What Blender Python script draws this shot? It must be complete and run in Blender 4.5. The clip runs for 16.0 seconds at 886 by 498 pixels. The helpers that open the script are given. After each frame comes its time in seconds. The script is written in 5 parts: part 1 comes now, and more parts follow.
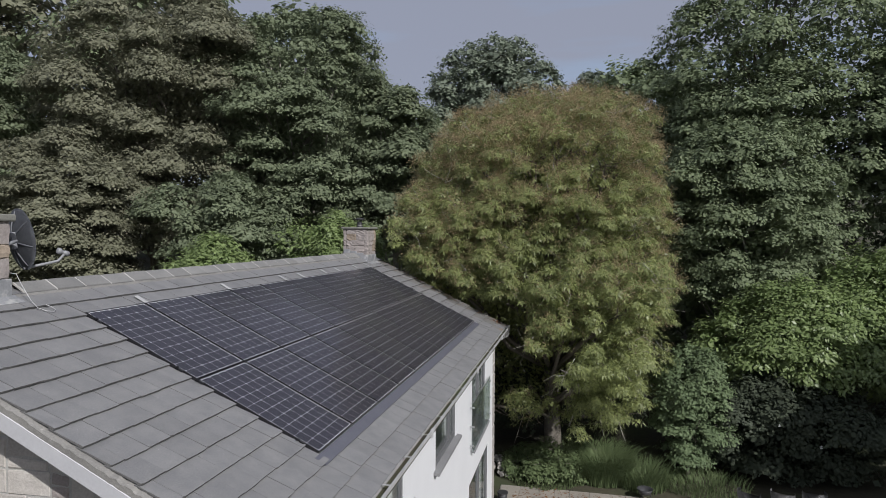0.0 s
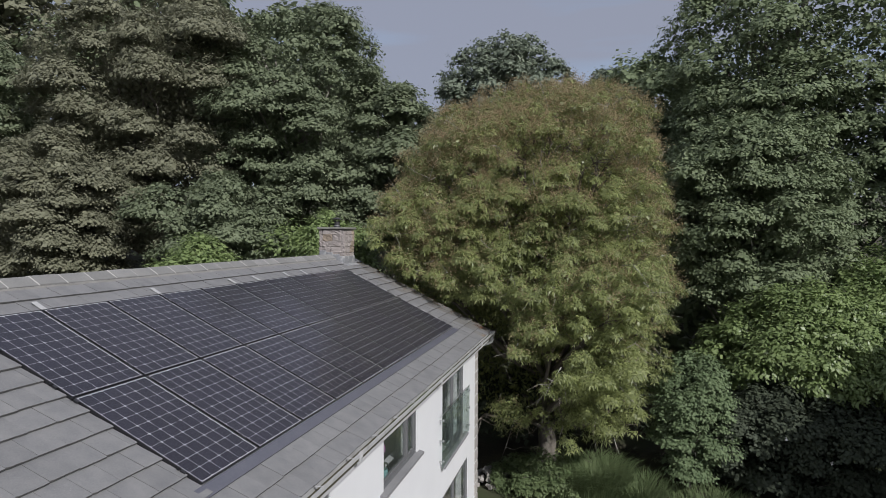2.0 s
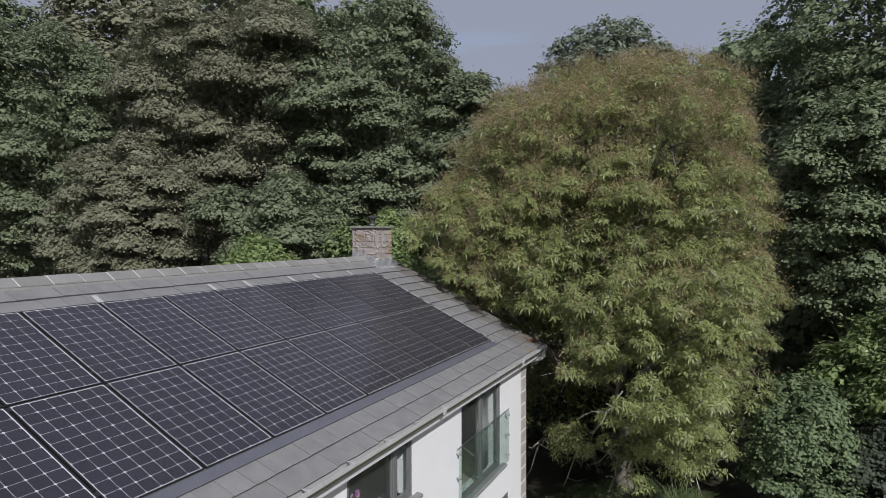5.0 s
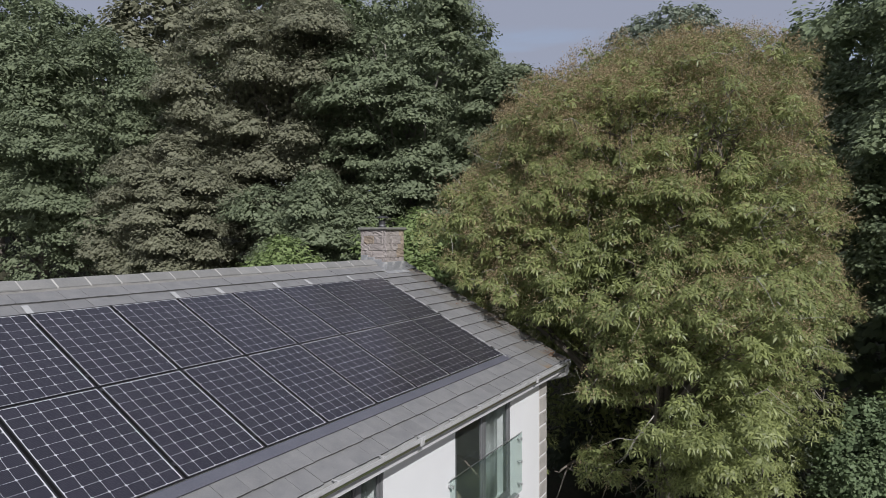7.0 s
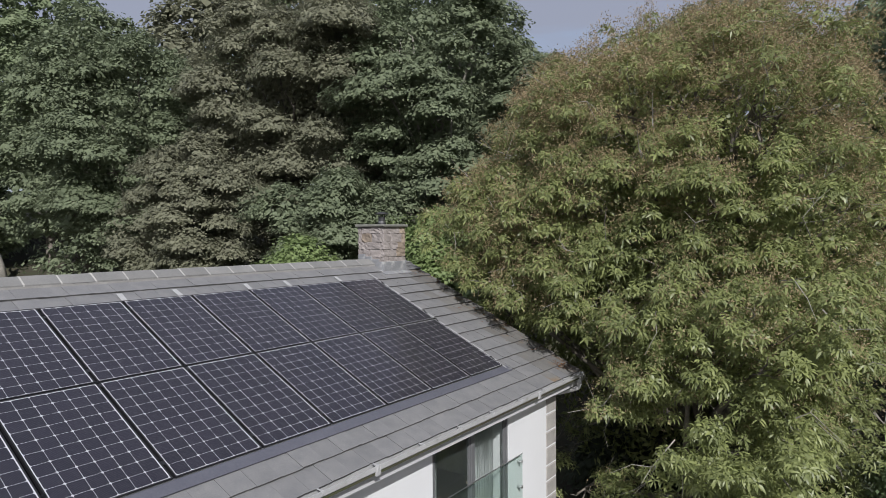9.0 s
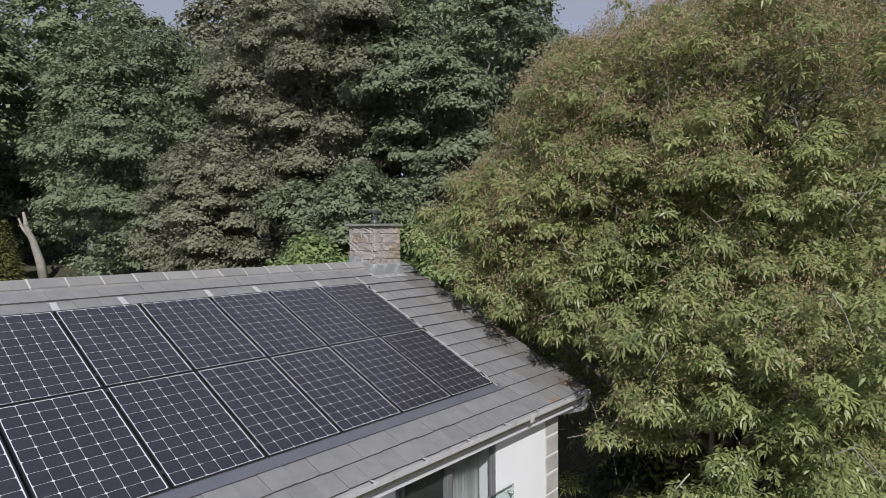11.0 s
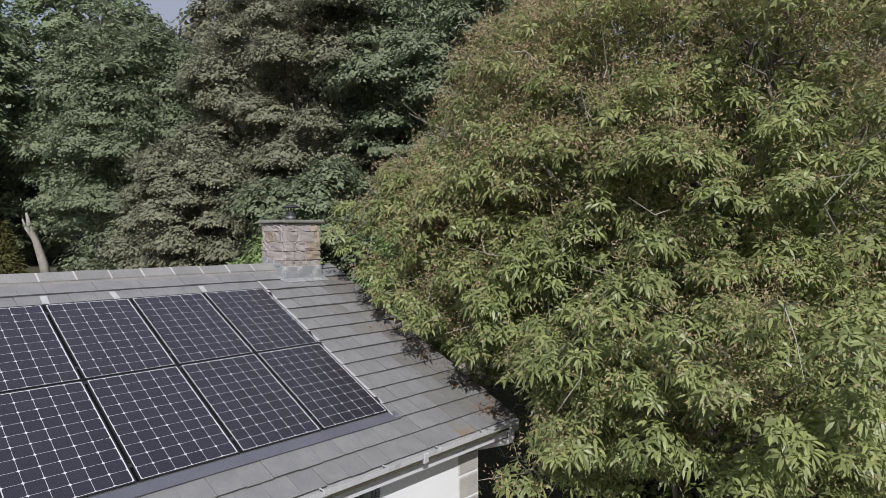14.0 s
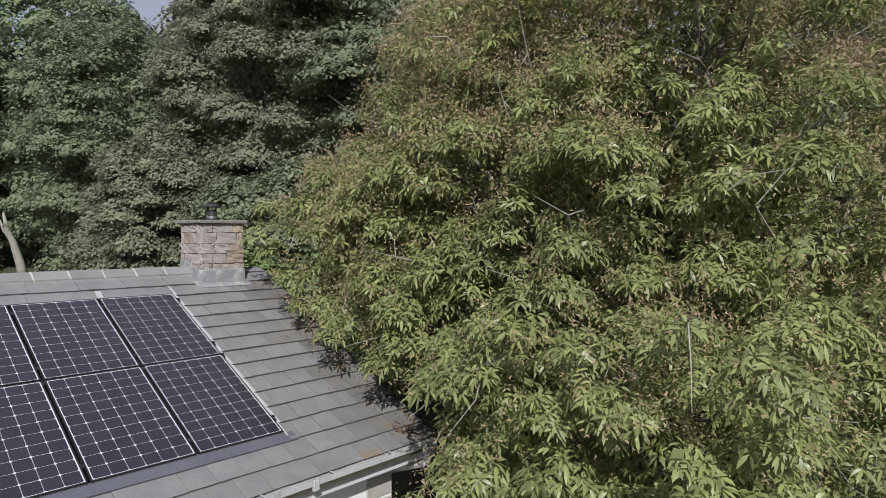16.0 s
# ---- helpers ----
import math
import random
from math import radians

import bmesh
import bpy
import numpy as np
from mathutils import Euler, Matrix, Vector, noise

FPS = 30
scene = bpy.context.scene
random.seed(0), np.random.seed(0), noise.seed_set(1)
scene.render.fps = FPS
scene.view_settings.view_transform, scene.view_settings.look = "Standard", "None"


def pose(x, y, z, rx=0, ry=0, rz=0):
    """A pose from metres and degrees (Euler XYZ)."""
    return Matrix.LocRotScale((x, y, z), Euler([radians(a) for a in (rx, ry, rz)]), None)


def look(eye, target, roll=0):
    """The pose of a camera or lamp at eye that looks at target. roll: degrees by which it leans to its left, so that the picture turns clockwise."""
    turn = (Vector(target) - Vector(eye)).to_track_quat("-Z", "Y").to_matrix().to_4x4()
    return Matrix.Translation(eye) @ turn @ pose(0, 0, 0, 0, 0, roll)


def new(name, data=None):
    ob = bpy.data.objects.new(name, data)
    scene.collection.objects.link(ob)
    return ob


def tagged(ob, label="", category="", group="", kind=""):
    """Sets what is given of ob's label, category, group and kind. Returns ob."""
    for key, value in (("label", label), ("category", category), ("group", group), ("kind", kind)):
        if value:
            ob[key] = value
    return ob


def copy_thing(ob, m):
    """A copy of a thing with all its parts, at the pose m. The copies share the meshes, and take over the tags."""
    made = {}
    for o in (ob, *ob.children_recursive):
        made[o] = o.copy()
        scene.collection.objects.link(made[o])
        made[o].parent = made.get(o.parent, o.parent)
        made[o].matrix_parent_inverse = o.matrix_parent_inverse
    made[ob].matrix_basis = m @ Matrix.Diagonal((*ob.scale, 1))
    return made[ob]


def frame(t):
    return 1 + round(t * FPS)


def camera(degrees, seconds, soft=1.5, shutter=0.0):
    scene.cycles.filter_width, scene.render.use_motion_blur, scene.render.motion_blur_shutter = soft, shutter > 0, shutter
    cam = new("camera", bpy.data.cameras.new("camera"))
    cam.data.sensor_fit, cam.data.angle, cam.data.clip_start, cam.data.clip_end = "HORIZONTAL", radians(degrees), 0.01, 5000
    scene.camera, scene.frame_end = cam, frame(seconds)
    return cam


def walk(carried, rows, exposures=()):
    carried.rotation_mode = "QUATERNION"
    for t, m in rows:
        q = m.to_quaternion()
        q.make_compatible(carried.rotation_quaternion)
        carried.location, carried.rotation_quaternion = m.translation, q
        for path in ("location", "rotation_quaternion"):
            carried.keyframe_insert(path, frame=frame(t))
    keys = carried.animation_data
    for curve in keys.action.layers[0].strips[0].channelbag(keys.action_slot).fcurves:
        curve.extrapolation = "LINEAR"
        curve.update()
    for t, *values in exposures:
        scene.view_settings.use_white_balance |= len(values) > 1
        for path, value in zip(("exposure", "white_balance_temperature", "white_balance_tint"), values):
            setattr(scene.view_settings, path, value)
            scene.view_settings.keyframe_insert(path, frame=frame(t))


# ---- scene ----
cam = camera(71.1, 16.0, soft=0.6)
PATH = [
    (0, (4.202, -16.529, 7.676), (3.776, -14.576, 7.623), 0.3),
    (0.5, (4.404, -16.377, 7.668), (3.976, -14.424, 7.616), 0.3),
    (1, (4.623, -16.113, 7.666), (4.182, -14.163, 7.615), 0.2),
    (1.5, (4.861, -15.763, 7.66), (4.397, -13.819, 7.61), 0.2),
    (2, (5.107, -15.354, 7.652), (4.614, -13.417, 7.603), 0.2),
    (2.5, (5.328, -14.93, 7.656), (4.799, -13.002, 7.606), 0.2),
    (3, (5.534, -14.499, 7.64), (4.968, -12.581, 7.593), 0.2),
    (3.5, (5.721, -14.078, 7.625), (5.088, -12.181, 7.578), 0.2),
    (4, (5.903, -13.67, 7.601), (5.188, -11.803, 7.555), 0.2),
    (6.3, (6.542, -11.7, 7.654), (5.588, -9.943, 7.606), -0.3),
    (6.5, (6.586, -11.521, 7.655), (5.612, -9.775, 7.608), -0.2),
    (7, (6.702, -11.072, 7.645), (5.679, -9.355, 7.599), -0.3),
    (7.5, (6.803, -10.644, 7.614), (5.74, -8.95, 7.568), -0.3),
    (8, (6.863, -10.233, 7.586), (5.765, -8.562, 7.541), -0.3),
    (8.5, (6.911, -9.825, 7.559), (5.779, -8.177, 7.515), -0.3),
    (9, (6.968, -9.429, 7.562), (5.802, -7.805, 7.52), -0.4),
    (9.5, (7.029, -9.034, 7.577), (5.831, -7.433, 7.535), -0.4),
    (11.8, (7.073, -7.263, 7.644), (5.755, -5.76, 7.588), -0.5),
    (12, (7.073, -7.099, 7.635), (5.748, -5.602, 7.579), -0.5),
    (12.5, (7.097, -6.67, 7.58), (5.757, -5.186, 7.526), -0.6),
    (13, (7.161, -6.235, 7.541), (5.814, -4.757, 7.491), -0.6),
    (13.5, (7.278, -5.767, 7.524), (5.92, -4.3, 7.477), -0.6),
    (14, (7.414, -5.303, 7.531), (6.048, -3.843, 7.488), -0.4),
    (14.5, (7.531, -4.883, 7.53), (6.164, -3.424, 7.487), -0.4),
    (15, (7.611, -4.533, 7.519), (6.245, -3.072, 7.478), -0.3),
    (15.5, (7.693, -4.23, 7.525), (6.326, -2.77, 7.487), -0.2),
    (16, (7.743, -3.961, 7.528), (6.374, -2.504, 7.491), -0.2),
]
walk(cam, [(t, look(eye, target, roll)) for t, eye, target, roll in PATH],
     [(0.0, 0.10), (4.0, 0.10), (7.0, 0.17), (12.0, 0.32), (16.0, 0.38)])

# ---- light: low sun behind the camera, pale sky ----
SUN_ELEV, SUN_SIDE = 37.0, 43.0          # degrees above the horizon; degrees from +x towards -y
sun_dir = Vector((math.cos(radians(SUN_ELEV)) * math.cos(radians(SUN_SIDE)),
                  -math.cos(radians(SUN_ELEV)) * math.sin(radians(SUN_SIDE)),
                  math.sin(radians(SUN_ELEV))))
sun = new("sun", bpy.data.lights.new("sun", "SUN"))
sun.data.energy, sun.data.angle, sun.data.color = 3.7, radians(0.6), (1.0, 0.985, 0.985)
sun.matrix_world = look((20, -20, 25), Vector((20, -20, 25)) - sun_dir)

world = bpy.data.worlds.new("sky")
scene.world = world
world.use_nodes = True
wn, wl = world.node_tree.nodes, world.node_tree.links
wn.clear()
w_out, w_bg, w_sky = wn.new("ShaderNodeOutputWorld"), wn.new("ShaderNodeBackground"), wn.new("ShaderNodeTexSky")
w_sky.sky_type, w_sky.sun_disc = "NISHITA", False
w_sky.sun_elevation = radians(SUN_ELEV)
w_sky.sun_rotation = radians(90 + SUN_SIDE)
w_sky.air_density, w_sky.dust_density, w_sky.ozone_density = 1.0, 2.2, 1.4
w_co, w_map, w_noise = wn.new("ShaderNodeTexCoord"), wn.new("ShaderNodeMapping"), wn.new("ShaderNodeTexNoise")
w_ramp, w_mix = wn.new("ShaderNodeValToRGB"), wn.new("ShaderNodeMix")
w_map.inputs["Scale"].default_value = (1.2, 2.5, 9.0)
w_noise.inputs["Scale"].default_value, w_noise.inputs["Detail"].default_value = 1.6, 6
w_ramp.color_ramp.elements[0].position, w_ramp.color_ramp.elements[1].position = 0.0, 0.46
w_mix.data_type = "RGBA"
w_mix.inputs["B"].default_value = (1.86, 1.98, 2.50, 1)
w_half = wn.new("ShaderNodeMath")
w_half.operation = "MULTIPLY"
w_half.inputs[1].default_value = 0.93
wl.new(w_co.outputs["Generated"], w_map.inputs["Vector"])
wl.new(w_map.outputs["Vector"], w_noise.inputs["Vector"])
wl.new(w_noise.outputs["Fac"], w_ramp.inputs["Fac"])
wl.new(w_ramp.outputs["Color"], w_half.inputs[0])
wl.new(w_half.outputs["Value"], w_mix.inputs["Factor"])
wl.new(w_sky.outputs["Color"], w_mix.inputs["A"])
wl.new(w_mix.outputs["Result"], w_bg.inputs["Color"])
wl.new(w_bg.outputs["Background"], w_out.inputs["Surface"])
w_bg.inputs["Strength"].default_value = 0.15


# ---- materials ----
def surface(name, dark, light, rough=0.7, metal=0.0, scale=3.0, fine=60.0, bump=0.25, piece=0.0, stain=None, stain_scale=0.8,
            stain_at=0.6, coat=0.0, spec=0.5):
    """A surface with broad and fine variation, relief, a tone of its own for each object, and optional stains."""
    m = bpy.data.materials.new(name)
    m.use_nodes = True
    n, l = m.node_tree.nodes, m.node_tree.links
    b = n["Principled BSDF"]
    b.inputs["Roughness"].default_value, b.inputs["Metallic"].default_value = rough, metal
    b.inputs["Coat Weight"].default_value, b.inputs["Coat Roughness"].default_value = coat, 0.06
    b.inputs["Specular IOR Level"].default_value = spec
    co = n.new("ShaderNodeTexCoord")
    info = n.new("ShaderNodeObjectInfo")
    shift = n.new("ShaderNodeVectorMath")
    shift.operation = "MULTIPLY_ADD"
    shift.inputs[1].default_value = (1, 1, 1)
    rnd3 = n.new("ShaderNodeCombineXYZ")
    mul = n.new("ShaderNodeMath")
    mul.operation = "MULTIPLY"
    mul.inputs[1].default_value = 37.0
    l.new(info.outputs["Random"], mul.inputs[0])
    for k in range(3):
        l.new(mul.outputs[0], rnd3.inputs[k])
    l.new(co.outputs["Object"], shift.inputs[0])
    l.new(rnd3.outputs[0], shift.inputs[2])
    big, small = n.new("ShaderNodeTexNoise"), n.new("ShaderNodeTexNoise")
    big.inputs["Scale"].default_value, big.inputs["Detail"].default_value = scale, 4
    small.inputs["Scale"].default_value, small.inputs["Detail"].default_value = fine, 5
    for t in (big, small):
        l.new(shift.outputs[0], t.inputs["Vector"])
    add = n.new("ShaderNodeMath")
    add.operation = "MULTIPLY_ADD"
    add.inputs[1].default_value = 0.5
    l.new(small.outputs["Fac"], add.inputs[0])
    half = n.new("ShaderNodeMath")
    half.operation = "MULTIPLY"
    half.inputs[1].default_value = 0.5
    l.new(big.outputs["Fac"], half.inputs[0])
    l.new(half.outputs[0], add.inputs[2])
    ramp = n.new("ShaderNodeValToRGB")
    ramp.color_ramp.elements[0].position, ramp.color_ramp.elements[1].position = 0.33, 0.67
    ramp.color_ramp.elements[0].color, ramp.color_ramp.elements[1].color = (*dark, 1), (*light, 1)
    l.new(add.outputs[0], ramp.inputs["Fac"])
    out = ramp.outputs["Color"]
    if stain:
        st, sr, sm = n.new("ShaderNodeTexNoise"), n.new("ShaderNodeValToRGB"), n.new("ShaderNodeMix")
        st.inputs["Scale"].default_value, st.inputs["Detail"].default_value, st.inputs["Roughness"].default_value = stain_scale, 8, 0.65
        sr.color_ramp.elements[0].position, sr.color_ramp.elements[1].position = stain_at, stain_at + 0.16
        sm.data_type = "RGBA"
        sm.inputs["B"].default_value = (*stain, 1)
        l.new(shift.outputs[0], st.inputs["Vector"])
        l.new(st.outputs["Fac"], sr.inputs["Fac"])
        l.new(sr.outputs["Color"], sm.inputs["Factor"])
        l.new(out, sm.inputs["A"])
        out = sm.outputs["Result"]
    if piece:
        hsv, rng_ = n.new("ShaderNodeHueSaturation"), n.new("ShaderNodeMapRange")
        rng_.inputs["To Min"].default_value, rng_.inputs["To Max"].default_value = 1 - piece, 1 + piece
        l.new(info.outputs["Random"], rng_.inputs["Value"])
        l.new(rng_.outputs["Result"], hsv.inputs["Value"])
        l.new(out, hsv.inputs["Color"])
        out = hsv.outputs["Color"]
    l.new(out, b.inputs["Base Color"])
    if bump:
        bp = n.new("ShaderNodeBump")
        bp.inputs["Strength"].default_value, bp.inputs["Distance"].default_value = bump, 0.01
        l.new(add.outputs[0], bp.inputs["Height"])
        l.new(bp.outputs["Normal"], b.inputs["Normal"])
    return m


def leafage(name, dark, light, rough=0.55, glow=0.25, patch=0.68, patch_scale=1.1, spec=0.14):
    """Leaves: every leaf has a tone of its own, boughs differ in tone, and light shines through."""
    m = bpy.data.materials.new(name)
    m.use_nodes = True
    n, l = m.node_tree.nodes, m.node_tree.links
    b = n["Principled BSDF"]
    b.inputs["Roughness"].default_value, b.inputs["Specular IOR Level"].default_value = rough, spec
    geo, co, no = n.new("ShaderNodeNewGeometry"), n.new("ShaderNodeTexCoord"), n.new("ShaderNodeTexNoise")
    no.inputs["Scale"].default_value, no.inputs["Detail"].default_value = patch_scale, 3
    l.new(co.outputs["Object"], no.inputs["Vector"])
    mix = n.new("ShaderNodeMath")
    mix.operation = "MULTIPLY_ADD"
    mix.inputs[1].default_value = 1 - patch
    sc = n.new("ShaderNodeMath")
    sc.operation = "MULTIPLY"
    sc.inputs[1].default_value = patch
    l.new(no.outputs["Fac"], sc.inputs[0])
    l.new(geo.outputs["Random Per Island"], mix.inputs[0])
    l.new(sc.outputs[0], mix.inputs[2])
    ramp = n.new("ShaderNodeValToRGB")
    ramp.color_ramp.elements[0].position, ramp.color_ramp.elements[1].position = 0.1, 0.95
    ramp.color_ramp.elements[0].color, ramp.color_ramp.elements[1].color = (*dark, 1), (*light, 1)
    l.new(mix.outputs[0], ramp.inputs["Fac"])
    l.new(ramp.outputs["Color"], b.inputs["Base Color"])
    tr, ms = n.new("ShaderNodeBsdfTranslucent"), n.new("ShaderNodeMixShader")
    l.new(ramp.outputs["Color"], tr.inputs["Color"])
    ms.inputs[0].default_value = glow
    l.new(b.outputs[0], ms.inputs[1])
    l.new(tr.outputs[0], ms.inputs[2])
    l.new(ms.outputs[0], n["Material Output"].inputs["Surface"])
    return m


def pane_glass(name, tint, rough=0.02, dust_sheen=0.0):
    m = bpy.data.materials.new(name)
    m.use_nodes = True
    n, l = m.node_tree.nodes, m.node_tree.links
    n.remove(n["Principled BSDF"])
    g, t, ms, fw = n.new("ShaderNodeBsdfGlossy"), n.new("ShaderNodeBsdfTransparent"), n.new("ShaderNodeMixShader"), n.new("ShaderNodeLayerWeight")
    g.inputs["Roughness"].default_value = rough
    pw, fr = n.new("ShaderNodeMath"), n.new("ShaderNodeMath")
    pw.operation, fr.operation = "POWER", "MULTIPLY_ADD"
    pw.inputs[1].default_value, fr.inputs[1].default_value, fr.inputs[2].default_value = 4.5, 0.75, 0.03
    l.new(fw.outputs["Facing"], pw.inputs[0])
    l.new(pw.outputs[0], fr.inputs[0])
    t.inputs["Color"].default_value = (*tint, 1)
    l.new(fr.outputs[0], ms.inputs[0])
    l.new(t.outputs[0], ms.inputs[1])
    l.new(g.outputs[0], ms.inputs[2])
    out = ms.outputs[0]
    # pale diffuse share: painted stand-in for reflected light, and dust on the balustrade
    if dust_sheen:
        df, m2 = n.new("ShaderNodeBsdfDiffuse"), n.new("ShaderNodeMixShader")
        df.inputs["Color"].default_value = (0.55, 0.62, 0.60, 1)
        m2.inputs[0].default_value = dust_sheen
        l.new(out, m2.inputs[1])
        l.new(df.outputs[0], m2.inputs[2])
        out = m2.outputs[0]
    l.new(out, n["Material Output"].inputs["Surface"])
    return m


M_SLATE = surface("slate", (0.155, 0.156, 0.161), (0.226, 0.223, 0.220), 0.62, scale=5, fine=80, bump=0.4, piece=0.055,
                  stain=(0.50, 0.49, 0.47), stain_scale=55.0, stain_at=0.645)
M_SLATE_DIRTY = surface("weathered_slate", (0.13, 0.125, 0.12), (0.19, 0.185, 0.175), 0.7, scale=4, fine=60, bump=0.4, piece=0.15,
                        stain=(0.19, 0.13, 0.075), stain_scale=2.2, stain_at=0.55)
M_SLATE_EDGE = surface("slate_edge", (0.085, 0.084, 0.083), (0.17, 0.168, 0.163), 0.85, scale=8, fine=60, bump=0.6)
M_RIDGE = surface("ridge_tile", (0.17, 0.17, 0.165), (0.24, 0.235, 0.225), 0.75, scale=3, fine=50, bump=0.3, piece=0.12)
M_MORTAR = surface("mortar", (0.33, 0.32, 0.30), (0.50, 0.49, 0.46), 0.9, scale=6, fine=80, bump=0.6)
M_VERGE = surface("verge_mortar", (0.17, 0.165, 0.155), (0.28, 0.27, 0.25), 0.9, scale=5, fine=60, bump=0.8, stain=(0.4, 0.39, 0.36), stain_scale=16, stain_at=0.58)
M_LEAD = surface("lead", (0.19, 0.195, 0.205), (0.27, 0.275, 0.285), 0.5, scale=5, fine=40, bump=0.35, stain=(0.42, 0.42, 0.41), stain_scale=6.0, stain_at=0.52)
M_FLASH = surface("dark_flashing", (0.088, 0.090, 0.112), (0.120, 0.122, 0.144), 0.45, scale=2.5, fine=40, bump=0.1)
M_LEAD_PALE = surface("pale_lead", (0.34, 0.34, 0.34), (0.45, 0.45, 0.45), 0.6, scale=8, fine=60, bump=0.1)
M_FRAME = surface("black_anodised_frame", (0.012, 0.012, 0.014), (0.02, 0.02, 0.022), 0.4, metal=0.0, bump=0.0)
M_BACK = surface("white_backsheet", (0.53, 0.53, 0.555), (0.59, 0.59, 0.615), 0.45, bump=0.0, coat=0.6)
M_TRAY = surface("black_tray", (0.010, 0.010, 0.011), (0.018, 0.018, 0.02), 0.6, bump=0.1)
M_RENDER = surface("white_render", (0.65, 0.655, 0.665), (0.70, 0.705, 0.715), 0.85, scale=1.2, fine=90, bump=0.15)
M_UPVC = surface("white_plastic", (0.36, 0.36, 0.365), (0.46, 0.46, 0.46), 0.4, scale=4, fine=40, bump=0.03, stain=(0.25, 0.245, 0.23), stain_scale=5, stain_at=0.56)
M_BOARD = surface("white_board", (0.47, 0.47, 0.485), (0.53, 0.53, 0.545), 0.5, scale=2, fine=40, bump=0.05)
M_GREYFRAME = surface("grey_window_frame", (0.11, 0.113, 0.118), (0.15, 0.153, 0.158), 0.45, bump=0.02)
M_SILL = surface("grey_sill", (0.17, 0.17, 0.175), (0.24, 0.24, 0.245), 0.6, bump=0.1)
M_STEEL = surface("stainless_steel", (0.45, 0.45, 0.45), (0.6, 0.6, 0.6), 0.3, metal=0.9, bump=0.0)
M_STONE = surface("sandstone", (0.238, 0.210, 0.197), (0.352, 0.315, 0.297), 0.9, scale=7, fine=45, bump=1.0, piece=0.08, stain=(0.2, 0.18, 0.16), stain_scale=5, stain_at=0.6)
M_STONE_WARM = surface("ochre_sandstone", (0.25, 0.20, 0.155), (0.36, 0.295, 0.23), 0.9, scale=6, fine=45, bump=0.9, piece=0.2)
M_STONE_PALE = surface("pale_sandstone", (0.40, 0.37, 0.335), (0.55, 0.515, 0.475), 0.9, scale=5, fine=45, bump=0.8, piece=0.12)
M_QUOIN = surface("dressed_quoin_stone", (0.27, 0.255, 0.24), (0.39, 0.37, 0.345), 0.9, scale=5, fine=45, bump=0.6, piece=0.06)
M_BED = surface("grey_mortar", (0.22, 0.215, 0.205), (0.34, 0.33, 0.315), 0.9, scale=6, fine=60, bump=0.6)
M_CAP = surface("chimney_cap_stone", (0.14, 0.14, 0.122), (0.23, 0.228, 0.20), 0.9, scale=6, fine=50, bump=0.7)
M_POT = surface("dark_metal_cowl", (0.03, 0.03, 0.032), (0.06, 0.06, 0.062), 0.5, metal=0.4, bump=0.1)
M_DISH = surface("grey_dish_paint", (0.095, 0.10, 0.112), (0.14, 0.147, 0.16), 0.5, scale=3, fine=30, bump=0.05)
M_LNB = surface("pale_grey_plastic", (0.20, 0.205, 0.215), (0.29, 0.295, 0.305), 0.45, bump=0.02)
M_ROOM = surface("room_plaster", (0.55, 0.54, 0.52), (0.63, 0.62, 0.60), 0.9, bump=0.05)
M_FLOOR = surface("room_floor", (0.26, 0.21, 0.16), (0.34, 0.28, 0.22), 0.6, bump=0.05)
M_CURTAIN = surface("pale_curtain", (0.50, 0.52, 0.52), (0.62, 0.63, 0.63), 0.9, scale=2, fine=120, bump=0.1)
M_WINDOW = pane_glass("window_glass", (0.92, 0.95, 0.94), dust_sheen=0.025)
M_BALCONY = pane_glass("green_tinted_glass", (0.85, 0.915, 0.89), dust_sheen=0.015)
M_BARK = surface("bark", (0.10, 0.085, 0.07), (0.22, 0.20, 0.17), 0.95, scale=3, fine=25, bump=1.0)
M_BARK_PALE = surface("pale_bark", (0.20, 0.185, 0.16), (0.36, 0.34, 0.30), 0.9, scale=3, fine=25, bump=0.8)
M_SOIL = surface("woodland_ground", (0.035, 0.03, 0.02), (0.075, 0.07, 0.04), 0.95, scale=0.6, fine=8, bump=0.8, stain=(0.05, 0.065, 0.025), stain_scale=0.25, stain_at=0.5)
M_PATIO = surface("patio_stone", (0.24, 0.22, 0.19), (0.34, 0.31, 0.27), 0.85, scale=2, fine=30, bump=0.3, piece=0.12, stain=(0.13, 0.09, 0.055), stain_scale=2.5, stain_at=0.6)
M_PLASTIC_DARK = surface("dark_plastic", (0.03, 0.03, 0.033), (0.05, 0.05, 0.053), 0.5, bump=0.05)
M_WICKER = surface("dark_grey_wicker", (0.15, 0.15, 0.155), (0.27, 0.27, 0.275), 0.7, scale=20, fine=150, bump=0.8)
M_TEAL = surface("teal_glaze", (0.10, 0.22, 0.23), (0.16, 0.30, 0.31), 0.25, bump=0.02)
M_PINK = leafage("pink_petals", (0.42, 0.14, 0.36), (0.55, 0.26, 0.50), 0.6, 0.3)
M_YELLOW = surface("ochre_cushion", (0.42, 0.32, 0.13), (0.52, 0.42, 0.2), 0.9, bump=0.1)
M_PAPER = surface("pale_litter", (0.6, 0.6, 0.58), (0.7, 0.7, 0.68), 0.8, bump=0.1)

